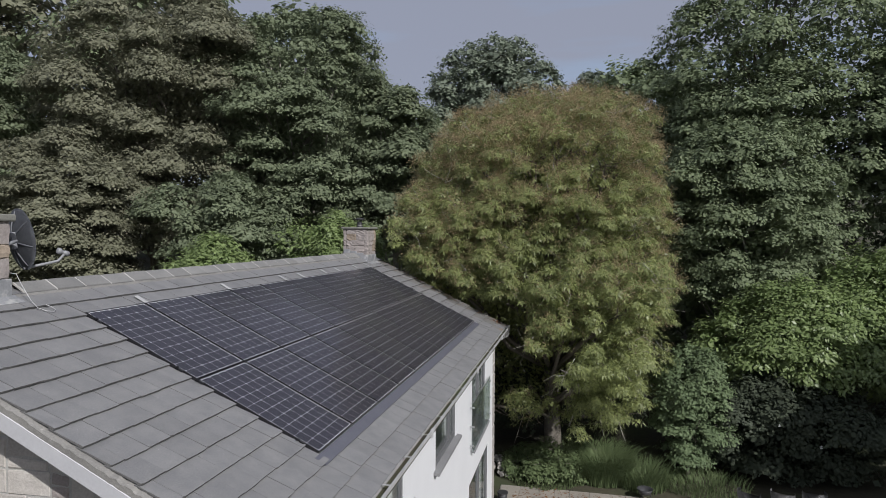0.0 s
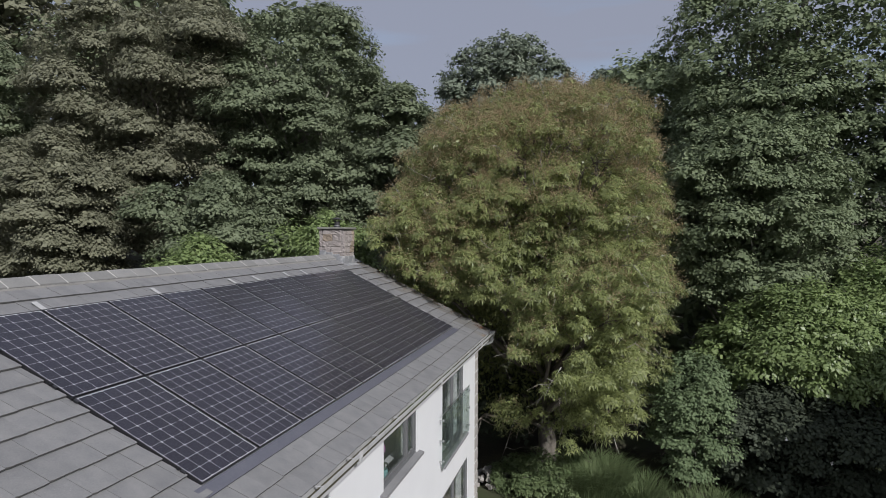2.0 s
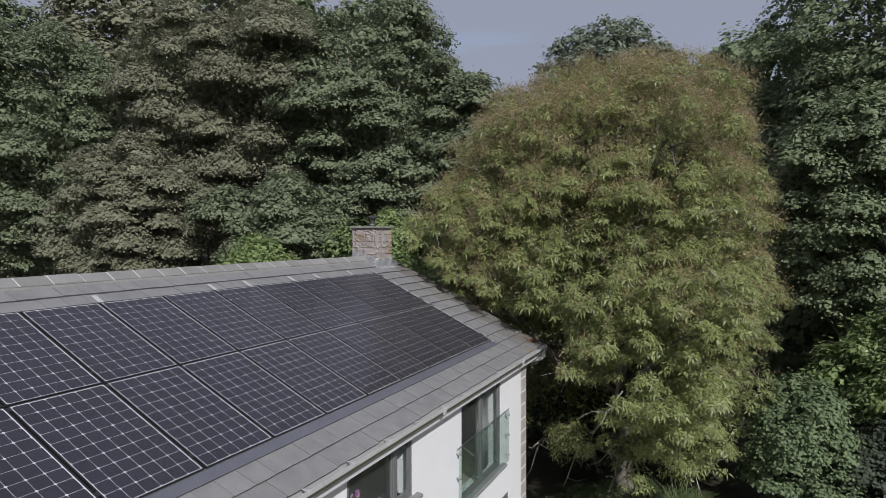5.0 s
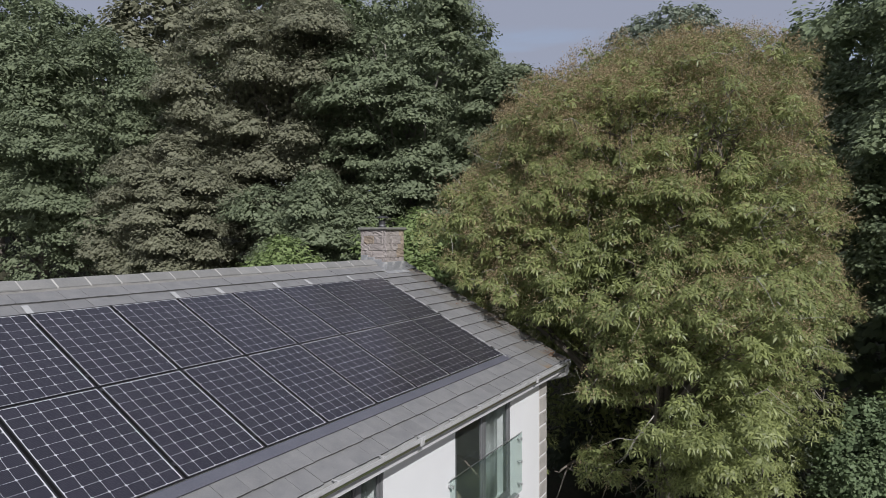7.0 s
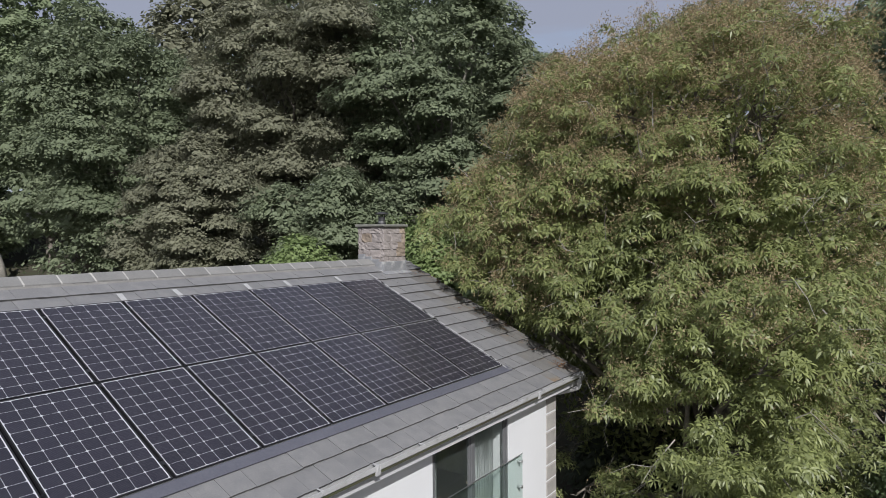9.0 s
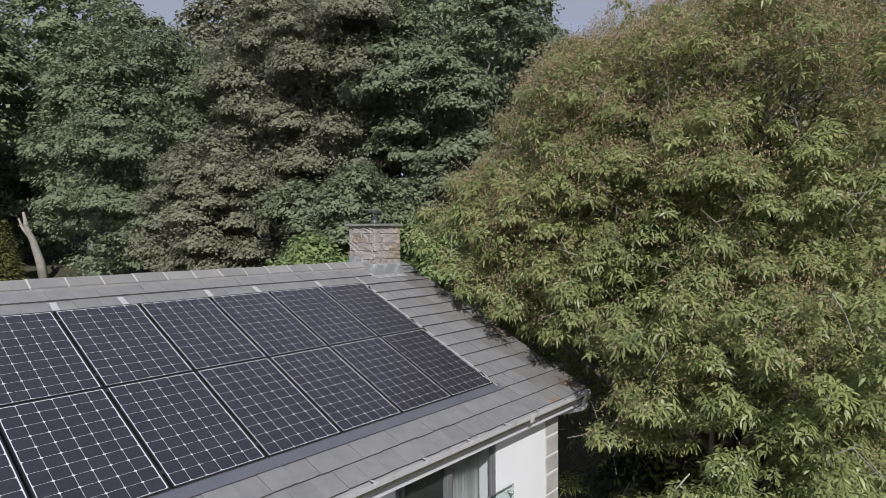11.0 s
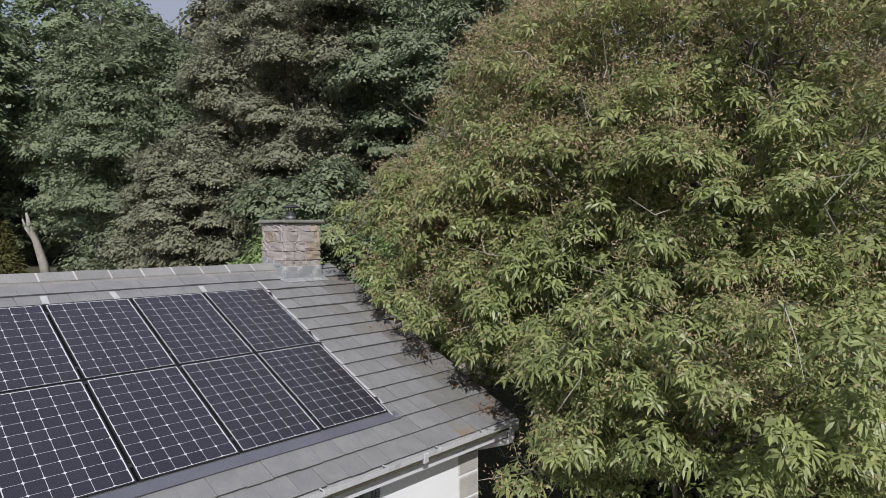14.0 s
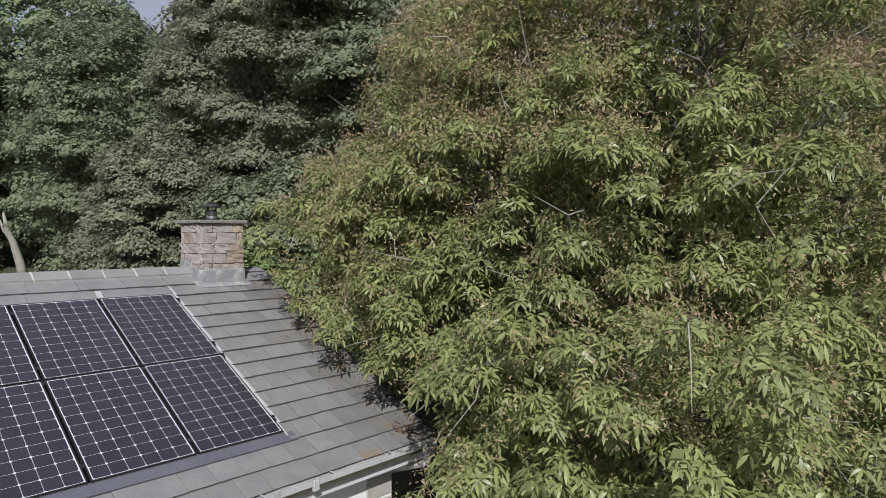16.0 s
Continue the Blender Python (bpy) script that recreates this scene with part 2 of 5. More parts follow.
# solar cell: dark blue-black silicon with fine silver fingers under clear glass
M_CELL = bpy.data.materials.new("solar_cell")
M_CELL.use_nodes = True
cn, cl = M_CELL.node_tree.nodes, M_CELL.node_tree.links
cb = cn["Principled BSDF"]
c_co, c_wave, c_info, c_ramp, c_mix = (cn.new("ShaderNodeTexCoord"), cn.new("ShaderNodeTexWave"), cn.new("ShaderNodeObjectInfo"),
                                       cn.new("ShaderNodeValToRGB"), cn.new("ShaderNodeMix"))
c_wave.wave_type, c_wave.bands_direction, c_wave.wave_profile = "BANDS", "Y", "SIN"
c_wave.inputs["Scale"].default_value = 33.0
c_ramp.color_ramp.elements[0].position, c_ramp.color_ramp.elements[1].position = 0.84, 1.0
c_ramp.color_ramp.elements[0].color, c_ramp.color_ramp.elements[1].color = (0, 0, 0, 1), (0.16, 0.16, 0.16, 1)
c_tone = cn.new("ShaderNodeValToRGB")
c_tone.color_ramp.elements[0].color, c_tone.color_ramp.elements[1].color = (0.0116, 0.0109, 0.0186, 1), (0.0172, 0.0158, 0.0260, 1)
c_mix.data_type = "RGBA"
c_mix.inputs["B"].default_value = (0.32, 0.32, 0.34, 1)
cl.new(c_co.outputs["Object"], c_wave.inputs["Vector"])
cl.new(c_wave.outputs["Color"], c_ramp.inputs["Fac"])
cl.new(c_info.outputs["Random"], c_tone.inputs["Fac"])
cl.new(c_tone.outputs["Color"], c_mix.inputs["A"])
cl.new(c_ramp.outputs["Color"], c_mix.inputs["Factor"])
cl.new(c_mix.outputs["Result"], cb.inputs["Base Color"])
cb.inputs["Roughness"].default_value, cb.inputs["Specular IOR Level"].default_value = 0.45, 0.3
cb.inputs["Coat Weight"].default_value, cb.inputs["Coat Roughness"].default_value = 0.5, 0.10

M_CHESTNUT = leafage("chestnut_leaves", (0.119, 0.148, 0.064), (0.425, 0.468, 0.184), 0.40, 0.42, 0.5, 0.6, spec=0.45)
M_PANICLE = leafage("faded_brown_panicles", (0.265, 0.205, 0.122), (0.47, 0.375, 0.228), 0.8, 0.3, 0.3, 0.6)
M_SYCAMORE = leafage("sycamore_leaves", (0.155, 0.160, 0.112), (0.315, 0.318, 0.218), 0.55, 0.32)
M_ASH = leafage("ash_leaves", (0.122, 0.152, 0.096), (0.278, 0.320, 0.196), 0.55, 0.32)
M_OAK = leafage("oak_leaves", (0.130, 0.170, 0.100), (0.310, 0.362, 0.212), 0.55, 0.32)
# paler, bluer ash leaves: the haze of distance is put into the colour
M_HAZED_LEAF = leafage("hazed_far_leaves", (0.165, 0.198, 0.150), (0.277, 0.317, 0.239), 0.6, 0.25)
M_LAUREL = leafage("laurel_leaves", (0.155, 0.215, 0.085), (0.335, 0.420, 0.175), 0.42, 0.35, spec=0.5)
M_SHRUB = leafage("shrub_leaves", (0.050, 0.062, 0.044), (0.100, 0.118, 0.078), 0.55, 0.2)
M_ELDER = leafage("elder_leaves", (0.115, 0.160, 0.085), (0.245, 0.315, 0.170), 0.55, 0.28)
M_GRASS = leafage("long_grass", (0.095, 0.138, 0.062), (0.235, 0.290, 0.145), 0.5, 0.3)
M_CONIFER = leafage("conifer_sprays", (0.10, 0.10, 0.04), (0.18, 0.18, 0.07), 0.7, 0.15)
M_DEBRIS = leafage("fallen_leaves", (0.14, 0.06, 0.025), (0.26, 0.13, 0.06), 0.8, 0.1)


# ---- helpers of this scene ----
def thing(name, label, category, at=(0, 0, 0), group="", kind=""):
    ob = new(name)
    ob.location = at
    ob.empty_display_size = 0.1
    return tagged(ob, label, category, group, kind)


def part(name, bm, material, parent=None, label="", smooth=False, m=None):
    me = bpy.data.meshes.new(name)
    bm.to_mesh(me)
    bm.free()
    if smooth:
        me.polygons.foreach_set("use_smooth", [True] * len(me.polygons))
    me.materials.append(material)
    return piece(name, me, parent, label, m)


def piece(name, me, parent=None, label="", m=None):
    ob = new(name, me)
    if parent:
        ob.parent = parent
        ob.matrix_parent_inverse = parent.matrix_basis.inverted()
    if m is not None:
        ob.matrix_basis = m
    return tagged(ob, label)


def array_mesh(name, verts, faces, material, smooth=False):
    """A mesh from arrays of points and of faces with equally many corners."""
    me = bpy.data.meshes.new(name)
    n, k = faces.shape
    me.vertices.add(len(verts))
    me.vertices.foreach_set("co", np.ascontiguousarray(verts, dtype=np.float32).ravel())
    me.loops.add(n * k)
    me.loops.foreach_set("vertex_index", np.ascontiguousarray(faces, dtype=np.int32).ravel())
    me.polygons.add(n)
    me.polygons.foreach_set("loop_start", np.arange(0, n * k, k, dtype=np.int32))
    me.polygons.foreach_set("loop_total", np.full(n, k, dtype=np.int32))
    if smooth:
        me.polygons.foreach_set("use_smooth", np.ones(n, dtype=bool))
    me.update(calc_edges=True)
    me.materials.append(material)
    return me


def box(bm, x0, x1, y0, y1, z0, z1, m=None, bevel=0.0):
    g = bmesh.ops.create_cube(bm, size=1, matrix=Matrix.LocRotScale(((x0 + x1) / 2, (y0 + y1) / 2, (z0 + z1) / 2), None, (abs(x1 - x0), abs(y1 - y0), abs(z1 - z0))))
    if bevel:
        es = list({e for v in g["verts"] for e in v.link_edges})
        r = bmesh.ops.bevel(bm, geom=es, offset=bevel, segments=1, affect="EDGES", profile=0.5)
        vs = list({v for f in r["faces"] for v in f.verts} | {v for v in g["verts"] if v.is_valid})
    else:
        vs = g["verts"]
    if m is not None:
        bmesh.ops.transform(bm, matrix=m, verts=vs)
    return bm


def boxed(*a, **k):
    return box(bmesh.new(), *a, **k)


def tube(bm, points, radii, sides=8, closed=True):
    """A tube along points."""
    rings = []
    pts = [Vector(p) for p in points]
    for i, p in enumerate(pts):
        d = (pts[min(i + 1, len(pts) - 1)] - pts[max(i - 1, 0)]).normalized()
        a = d.orthogonal().normalized() if i == 0 else (last - d * last.dot(d)).normalized()
        last = a
        b = d.cross(a)
        r = radii[i] if hasattr(radii, "__len__") else radii
        rings.append([bm.verts.new(p + (a * math.cos(2 * math.pi * k / sides) + b * math.sin(2 * math.pi * k / sides)) * r) for k in range(sides)])
    for u, v in zip(rings, rings[1:]):
        for k in range(sides):
            bm.faces.new((u[k], u[(k + 1) % sides], v[(k + 1) % sides], v[k]))
    if closed:
        bm.faces.new(rings[0][::-1])
        bm.faces.new(rings[-1])
    return bm


def lathe(profile, sides=24, at=(0, 0, 0)):
    """A turned body from (radius, height) pairs."""
    bm = bmesh.new()
    rings = [[bm.verts.new((at[0] + r * math.cos(2 * math.pi * k / sides), at[1] + r * math.sin(2 * math.pi * k / sides), at[2] + z)) for k in range(sides)] for r, z in profile]
    for u, v in zip(rings, rings[1:]):
        for k in range(sides):
            bm.faces.new((u[k], u[(k + 1) % sides], v[(k + 1) % sides], v[k]))
    bm.faces.new(rings[0][::-1])
    bm.faces.new(rings[-1])
    return bm


def extrude_profile(points, y0, y1, closed=True):
    """A profile in x and z drawn out along y."""
    bm = bmesh.new()
    a = [bm.verts.new((x, y0, z)) for x, z in points]
    b = [bm.verts.new((x, y1, z)) for x, z in points]
    n = len(points)
    for k in range(n if closed else n - 1):
        bm.faces.new((a[k], b[k], b[(k + 1) % n], a[(k + 1) % n]))
    if closed:
        bm.faces.new(a[::-1])
        bm.faces.new(b)
    bmesh.ops.recalc_face_normals(bm, faces=bm.faces)
    return bm


def rough_block(seed, sx, sy, sz, jag=0.012, hewn=0.0):
    """A stone block with an uneven face and worn corners."""
    rnd = random.Random(seed)
    bm = bmesh.new()
    box(bm, -sx / 2, sx / 2, -sy / 2, sy / 2, -sz / 2, sz / 2, bevel=min(sx, sy, sz) * 0.09)
    for v in bm.verts:
        v.co += Vector((rnd.uniform(-jag, jag), rnd.uniform(-jag, jag), rnd.uniform(-jag, jag)))
    if hewn:
        bmesh.ops.subdivide_edges(bm, edges=[e for e in bm.edges if e.calc_length() > 0.06], cuts=2, use_grid_fill=True)
        off = Vector((rnd.uniform(0, 50), rnd.uniform(0, 50), rnd.uniform(0, 50)))
        bm.normal_update()
        for v in bm.verts:
            v.co += v.normal * hewn * (noise.noise(v.co * 22 + off) + 0.6 * noise.noise(v.co * 48 + off))
    return bm


# ---- ground ----
GROUND = -0.35


def land(x, y):
    """The height of the ground: flat round the house, a wooded hillside behind it."""
    up = 0.17 * max(0.0, -x - 8.0) + 0.20 * max(0.0, y - 9.0)
    up = 26.0 * (1 - math.exp(-up / 26.0))
    return GROUND + up + 0.12 * max(0.0, min(1.0, up)) * math.sin(x * 0.7) * math.cos(y * 0.6)


def ground_sheet():
    xs = np.concatenate([np.linspace(-1500, -90, 12), np.linspace(-80, 60, 71), np.linspace(70, 1500, 12)])
    ys = np.concatenate([np.linspace(-1500, -60, 12), np.linspace(-50, 90, 71), np.linspace(100, 1500, 12)])
    verts = np.array([(x, y, land(x, y)) for y in ys for x in xs])
    n = len(xs)
    faces = np.array([(j * n + i, j * n + i + 1, (j + 1) * n + i + 1, (j + 1) * n + i) for j in range(len(ys) - 1) for i in range(n - 1)])
    ob = new("ground", array_mesh("ground", verts, faces, M_SOIL, True))
    tagged(ob, "dark leafy garden and woodland ground rising behind the house", "ground", kind="structure")


ground_sheet()

# ---- the house ----
SLOPE = math.atan(0.4815)
CA, SA = math.cos(SLOPE), math.sin(SLOPE)
WALL, NEAR, FAR, BACK, RIDGE_X = 1.86, -11.95, 1.32, -6.26, -2.2
EAVE_S, RIDGE_S = 2.335, RIDGE_X / CA
COURSE, EXPO = -0.066, 0.3085          # a slate course's lower edge, and the step from course to course


def on_roof(s, y, h=0.0):
    """A point s metres down the slope from the panels' middle line, h above the panels' face."""
    return Vector((s * CA + h * SA, y, 6.0 - s * SA + h * CA))


def roof_pose(s, y, h=0.0, turn=0.0, tip=0.0):
    """The pose with x down the slope, y along the ridge."""
    return Matrix.Translation(on_roof(s, y, h)) @ Matrix.Rotation(SLOPE + tip, 4, "Y") @ Matrix.Rotation(turn, 4, "Z")


house = thing("house", "white rendered two-storey house with a grey slate roof and stone gables", "house", (RIDGE_X, -5, GROUND))

OPENINGS = [(-10.45, -8.27, 2.72, 4.60), (-6.30, -4.50, 3.62, 4.60), (-2.60, -0.48, 2.72, 4.60),
            (-2.90, 0.05, -0.30, 1.98), (-8.8, -6.2, -0.30, 1.98)]


def front_wall():
    bm = bmesh.new()
    cuts = sorted({NEAR, FAR, *[v for o in OPENINGS for v in o[:2]]})
    for a, b in zip(cuts, cuts[1:]):
        holes = sorted((o[2], o[3]) for o in OPENINGS if o[0] <= a + 1e-6 and o[1] >= b - 1e-6)
        z = GROUND - 0.3
        for lo, hi in holes + [(4.93, 4.93)]:
            if lo > z + 1e-4:
                box(bm, WALL - 0.32, WALL, a, b, z, lo)
            z = hi
    bmesh.ops.remove_doubles(bm, verts=bm.verts, dist=1e-5)
    return part("wall", bm, M_RENDER, house, "smooth white rendered wall")


front_wall()
part("back_wall", boxed(BACK, BACK + 0.3, NEAR, FAR, GROUND - 0.3, 4.9), M_RENDER, house)


def gable(y0, y1, name):
    eave, top = 6 - 0.4815 * WALL - 0.11, 6 - 0.4815 * RIDGE_X - 0.12
    bm = bmesh.new()
    prof = [(WALL - 0.32, GROUND - 0.3), (WALL - 0.32, eave + 0.14), (RIDGE_X, top), (BACK + 0.3, eave + 0.14), (BACK + 0.3, GROUND - 0.3)]
    a = [bm.verts.new((x, y0, z)) for x, z in prof]
    b = [bm.verts.new((x, y1, z)) for x, z in prof]
    bm.faces.new(a)
    bm.faces.new(b[::-1])
    for k in range(5):
        bm.faces.new((a[k], b[k], b[(k + 1) % 5], a[(k + 1) % 5]))
    bmesh.ops.recalc_face_normals(bm, faces=bm.faces)
    return part(name, bm, M_MORTAR, house, "pale mortar between the gable stones")


gable_near = gable(NEAR + 0.03, NEAR + 0.32, "gable_wall")
gable_far = gable(FAR - 0.32, FAR - 0.03, "gable_wall")

# rooms behind the windows
part("upper_floor", boxed(BACK + 0.3, WALL - 0.32, NEAR + 0.32, FAR - 0.32, 2.45, 2.68), M_FLOOR, house)
part("upper_ceiling", boxed(BACK + 0.3, WALL - 0.32, NEAR + 0.32, FAR - 0.32, 4.66, 4.72), M_ROOM, house)
part("partition", boxed(-2.4, -2.25, NEAR + 0.32, FAR - 0.32, 2.68, 4.66), M_ROOM, house)
part("lower_floor", boxed(BACK + 0.3, WALL - 0.32, NEAR + 0.32, FAR - 0.32, GROUND - 0.1, GROUND + 0.04), M_FLOOR, house)
part("lower_partition", boxed(-2.4, -2.25, NEAR + 0.32, FAR - 0.32, GROUND + 0.04, 2.45), M_ROOM, house)
for yy in (-7.3, -3.6):
    part("cross_partition", boxed(-2.25, WALL - 0.32, yy, yy + 0.12, 2.68, 4.66), M_ROOM, house)

# roof deck, both slopes
VERGE_NEAR, VERGE_FAR = -12.19, 1.85
deck = bmesh.new()
prof = [(EAVE_S, -0.075), (EAVE_S, -0.12), (RIDGE_S, -0.12), (RIDGE_S, -0.075)]
da = [deck.verts.new(on_roof(s, VERGE_NEAR + 0.02, h)) for s, h in prof]
db = [deck.verts.new(on_roof(s, VERGE_FAR - 0.02, h)) for s, h in prof]
deck.faces.new(da)
deck.faces.new(db[::-1])
for k in range(4):
    deck.faces.new((da[k], db[k], db[(k + 1) % 4], da[(k + 1) % 4]))
bmesh.ops.recalc_face_normals(deck, faces=deck.faces)
roof = part("roof", deck, M_TRAY, house, "grey slate roof slope")
back_slope = bmesh.new()
p0, p1 = on_roof(RIDGE_S, 0, -0.04), on_roof(EAVE_S, 0, -0.04)
for yy in (VERGE_NEAR, VERGE_FAR):
    for x, z in ((RIDGE_X, p0.z), (2 * RIDGE_X - p1.x, p1.z), (2 * RIDGE_X - p1.x, p1.z - 0.09), (RIDGE_X, p0.z - 0.09)):
        back_slope.verts.new((x, yy, z))
back_slope.verts.ensure_lookup_table()
bv = back_slope.verts
for q in ((0, 1, 2, 3), (7, 6, 5, 4), (0, 4, 5, 1), (1, 5, 6, 2), (2, 6, 7, 3), (3, 7, 4, 0)):
    back_slope.faces.new([bv[k] for k in q])
part("back_roof_slope", back_slope, M_SLATE, house)

# verge: mortar bed and white bargeboard on the near gable, thin edge on the far one
for name, y0, y1, h0, h1, mat in (("verge_mortar", -12.234, -12.14, -0.14, -0.048, M_VERGE), ("bargeboard", -12.24, -12.205, -0.262, -0.105, M_BOARD),
                                  ("verge_mortar", 1.80, 1.862, -0.13, -0.062, M_VERGE), ("bargeboard", 1.77, 1.80, -0.28, -0.10, M_BOARD)):
    bm = bmesh.new()
    steps = 90
    rings = []
    rnd = random.Random(5)
    for k in range(steps + 1):
        s = RIDGE_S + (EAVE_S + 0.02 - RIDGE_S) * k / steps
        wob = rnd.uniform(-0.008, 0.008) if name == "verge_mortar" else 0.0
        rings.append([bm.verts.new(on_roof(s, y, h)) for y, h in ((y0 + wob * 0.2, h0), (y1, h0), (y1, h1 + wob * 0.7), (y0 + wob * 0.2, h1 - 0.022 + wob * 1.2))])
    for u, v in zip(rings, rings[1:]):
        for k in range(4):
            bm.faces.new((u[k], u[(k + 1) % 4], v[(k + 1) % 4], v[k]))
    bm.faces.new(rings[0])
    bm.faces.new(rings[-1][::-1])
    bmesh.ops.recalc_face_normals(bm, faces=bm.faces)
    part(name, bm, mat, house, "white painted bargeboard" if name == "bargeboard" else "rough grey mortar along the verge")

# eaves: soffit, fascia, gutter, brackets, downpipe
EX = EAVE_S * CA
part("soffit", boxed(WALL - 0.02, EX, NEAR, VERGE_FAR - 0.04, 4.70, 4.715), M_BOARD, house)
part("fascia", boxed(EX, EX + 0.024, VERGE_NEAR, VERGE_FAR - 0.03, 4.69, 4.93), M_BOARD, house, "white fascia board")
GX, GZ = EX + 0.026, 4.935
gut = [(GX, GZ), (GX, GZ - 0.075), (GX + 0.03, GZ - 0.11), (GX + 0.085, GZ - 0.11), (GX + 0.10, GZ - 0.07), (GX + 0.122, GZ - 0.05), (GX + 0.122, GZ + 0.004),
       (GX + 0.108, GZ + 0.004), (GX + 0.108, GZ - 0.045), (GX + 0.088, GZ - 0.062), (GX + 0.075, GZ - 0.098), (GX + 0.034, GZ - 0.098), (GX + 0.008, GZ - 0.07), (GX + 0.008, GZ)]
gutter = part("gutter", extrude_profile(gut, VERGE_NEAR - 0.03, 1.74), M_UPVC, house, "white plastic ogee gutter")
part("stop_end", boxed(GX - 0.004, GX + 0.128, 1.735, 1.752, GZ - 0.115, GZ + 0.008, bevel=0.003), M_UPVC, gutter)
part("silt", boxed(GX + 0.012, GX + 0.1, VERGE_NEAR, 1.6, GZ - 0.1, GZ - 0.06), M_SOIL, gutter, "dark silt lying in the gutter")
clip = bmesh.new()
box(clip, GX + 0.03, GX + 0.126, -0.011, 0.011, GZ + 0.004, GZ + 0.012, bevel=0.002)
box(clip, GX + 0.1, GX + 0.13, -0.011, 0.011, GZ - 0.03, GZ + 0.014, bevel=0.003)
clip_me = bpy.data.meshes.new("bracket")
clip.to_mesh(clip_me)
clip.free()
clip_me.materials.append(M_UPVC)
yy = VERGE_NEAR + 0.3
while yy < 1.6:
    piece("bracket", clip_me, gutter, m=pose(0, yy, 0))
    yy += 0.86
joint = bmesh.new()
box(joint, GX + 0.094, GX + 0.126, -0.04, 0.04, GZ - 0.113, GZ + 0.006, bevel=0.006)
box(joint, GX + 0.1, GX + 0.132, -0.032, -0.020, GZ - 0.06, GZ + 0.015, bevel=0.004)
box(joint, GX + 0.1, GX + 0.132, 0.020, 0.032, GZ - 0.06, GZ + 0.015, bevel=0.004)
joint_me = bpy.data.meshes.new("union")
joint.to_mesh(joint_me)
joint.free()
joint_me.materials.append(M_UPVC)
for yy in (-8.2, -4.15, -0.1):
    piece("union", joint_me, gutter, m=pose(0, yy, 0))
outlet = part("outlet", boxed(GX + 0.005, GX + 0.125, 1.56, 1.733, GZ - 0.15, GZ - 0.06, bevel=0.012), M_UPVC, gutter)
pipe = bmesh.new()
tube(pipe, [(GX + 0.065, 1.65, GZ - 0.10), (GX + 0.065, 1.65, GZ - 0.23), (GX + 0.05, 1.645, GZ - 0.28), (GX - 0.01, 1.625, GZ - 0.315), (WALL + 0.02, 1.475, GZ - 0.385),
            (WALL - 0.12, 1.42, GZ - 0.43), (WALL - 0.16, 1.40, GZ - 0.5), (WALL - 0.16, 1.40, 2.0), (WALL - 0.16, 1.40, GROUND)], 0.044, 12)
pipe = part("downpipe", pipe, M_UPVC, house, "white plastic swan-neck downpipe", True)
part("collar", lathe([(0.052, 0), (0.052, 0.06)], 14, (GX + 0.065, 1.65, GZ - 0.23)), M_UPVC, pipe)


# ---- windows ----
def window(y0, y1, z0, z1, mullions, sill=True, door=False, sill_over=0.15):
    x = WALL - 0.05
    w = part("window" if not door else "door", boxed(x - 0.03, x + 0.03, y0, y0 + 0.06, z0, z1), M_GREYFRAME, house, "grey framed glazing")
    part("frame", boxed(x - 0.03, x + 0.03, y1 - 0.06, y1, z0, z1), M_GREYFRAME, w)
    part("frame", boxed(x - 0.03, x + 0.03, y0 + 0.06, y1 - 0.06, z1 - 0.07, z1), M_GREYFRAME, w)
    part("frame", boxed(x - 0.03, x + 0.03, y0 + 0.06, y1 - 0.06, z0, z0 + 0.08), M_GREYFRAME, w)
    edges = [y0 + 0.06] + [v for m in mullions for v in (m - 0.045, m + 0.045)] + [y1 - 0.06]
    for m in mullions:
        part("mullion", boxed(x - 0.028, x + 0.034, m - 0.045, m + 0.045, z0 + 0.08, z1 - 0.07, bevel=0.006), M_GREYFRAME, w)
    for a, b in zip(edges[::2], edges[1::2]):
        ob = part("pane", boxed(x - 0.012, x - 0.004, a, b, z0 + 0.08, z1 - 0.07), M_WINDOW, w)
        ob.visible_shadow = False
        for c, d in ((a, a + 0.035), (b - 0.035, b)):
            part("sash", boxed(x - 0.02, x + 0.02, c, d, z0 + 0.08, z1 - 0.07, bevel=0.005), M_GREYFRAME, w)
        part("sash", boxed(x - 0.02, x + 0.02, a + 0.035, b - 0.035, z0 + 0.08, z0 + 0.12), M_GREYFRAME, w)
    if sill:
        bm = bmesh.new()
        q = [(x + 0.03, z0 + 0.012), (WALL + 0.10, z0 - 0.012), (WALL + 0.10, z0 - 0.055), (x + 0.03, z0 - 0.03)]
        part("sill", extrude_profile(q, y0 - sill_over, y1 + sill_over), M_SILL, w, "smooth grey stone sill")
    return w


def curtain(y0, y1, z0, z1, x, parent_label):
    n = 40
    bm = bmesh.new()
    rows = []
    for z in (z0, z0 + (z1 - z0) * 0.5, z1):
        rows.append([bm.verts.new((x + 0.045 * math.sin(k * 1.45) + 0.01 * math.sin(k * 3.1), y0 + (y1 - y0) * k / n, z)) for k in range(n + 1)])
    for u, v in zip(rows, rows[1:]):
        for k in range(n):
            bm.faces.new((u[k], u[k + 1], v[k + 1], v[k]))
    bmesh.ops.solidify(bm, geom=bm.faces[:], thickness=0.006)
    ob = part("curtain", bm, M_CURTAIN, None, smooth=True)
    return tagged(ob, parent_label, "curtain", "curtains at the upper windows")


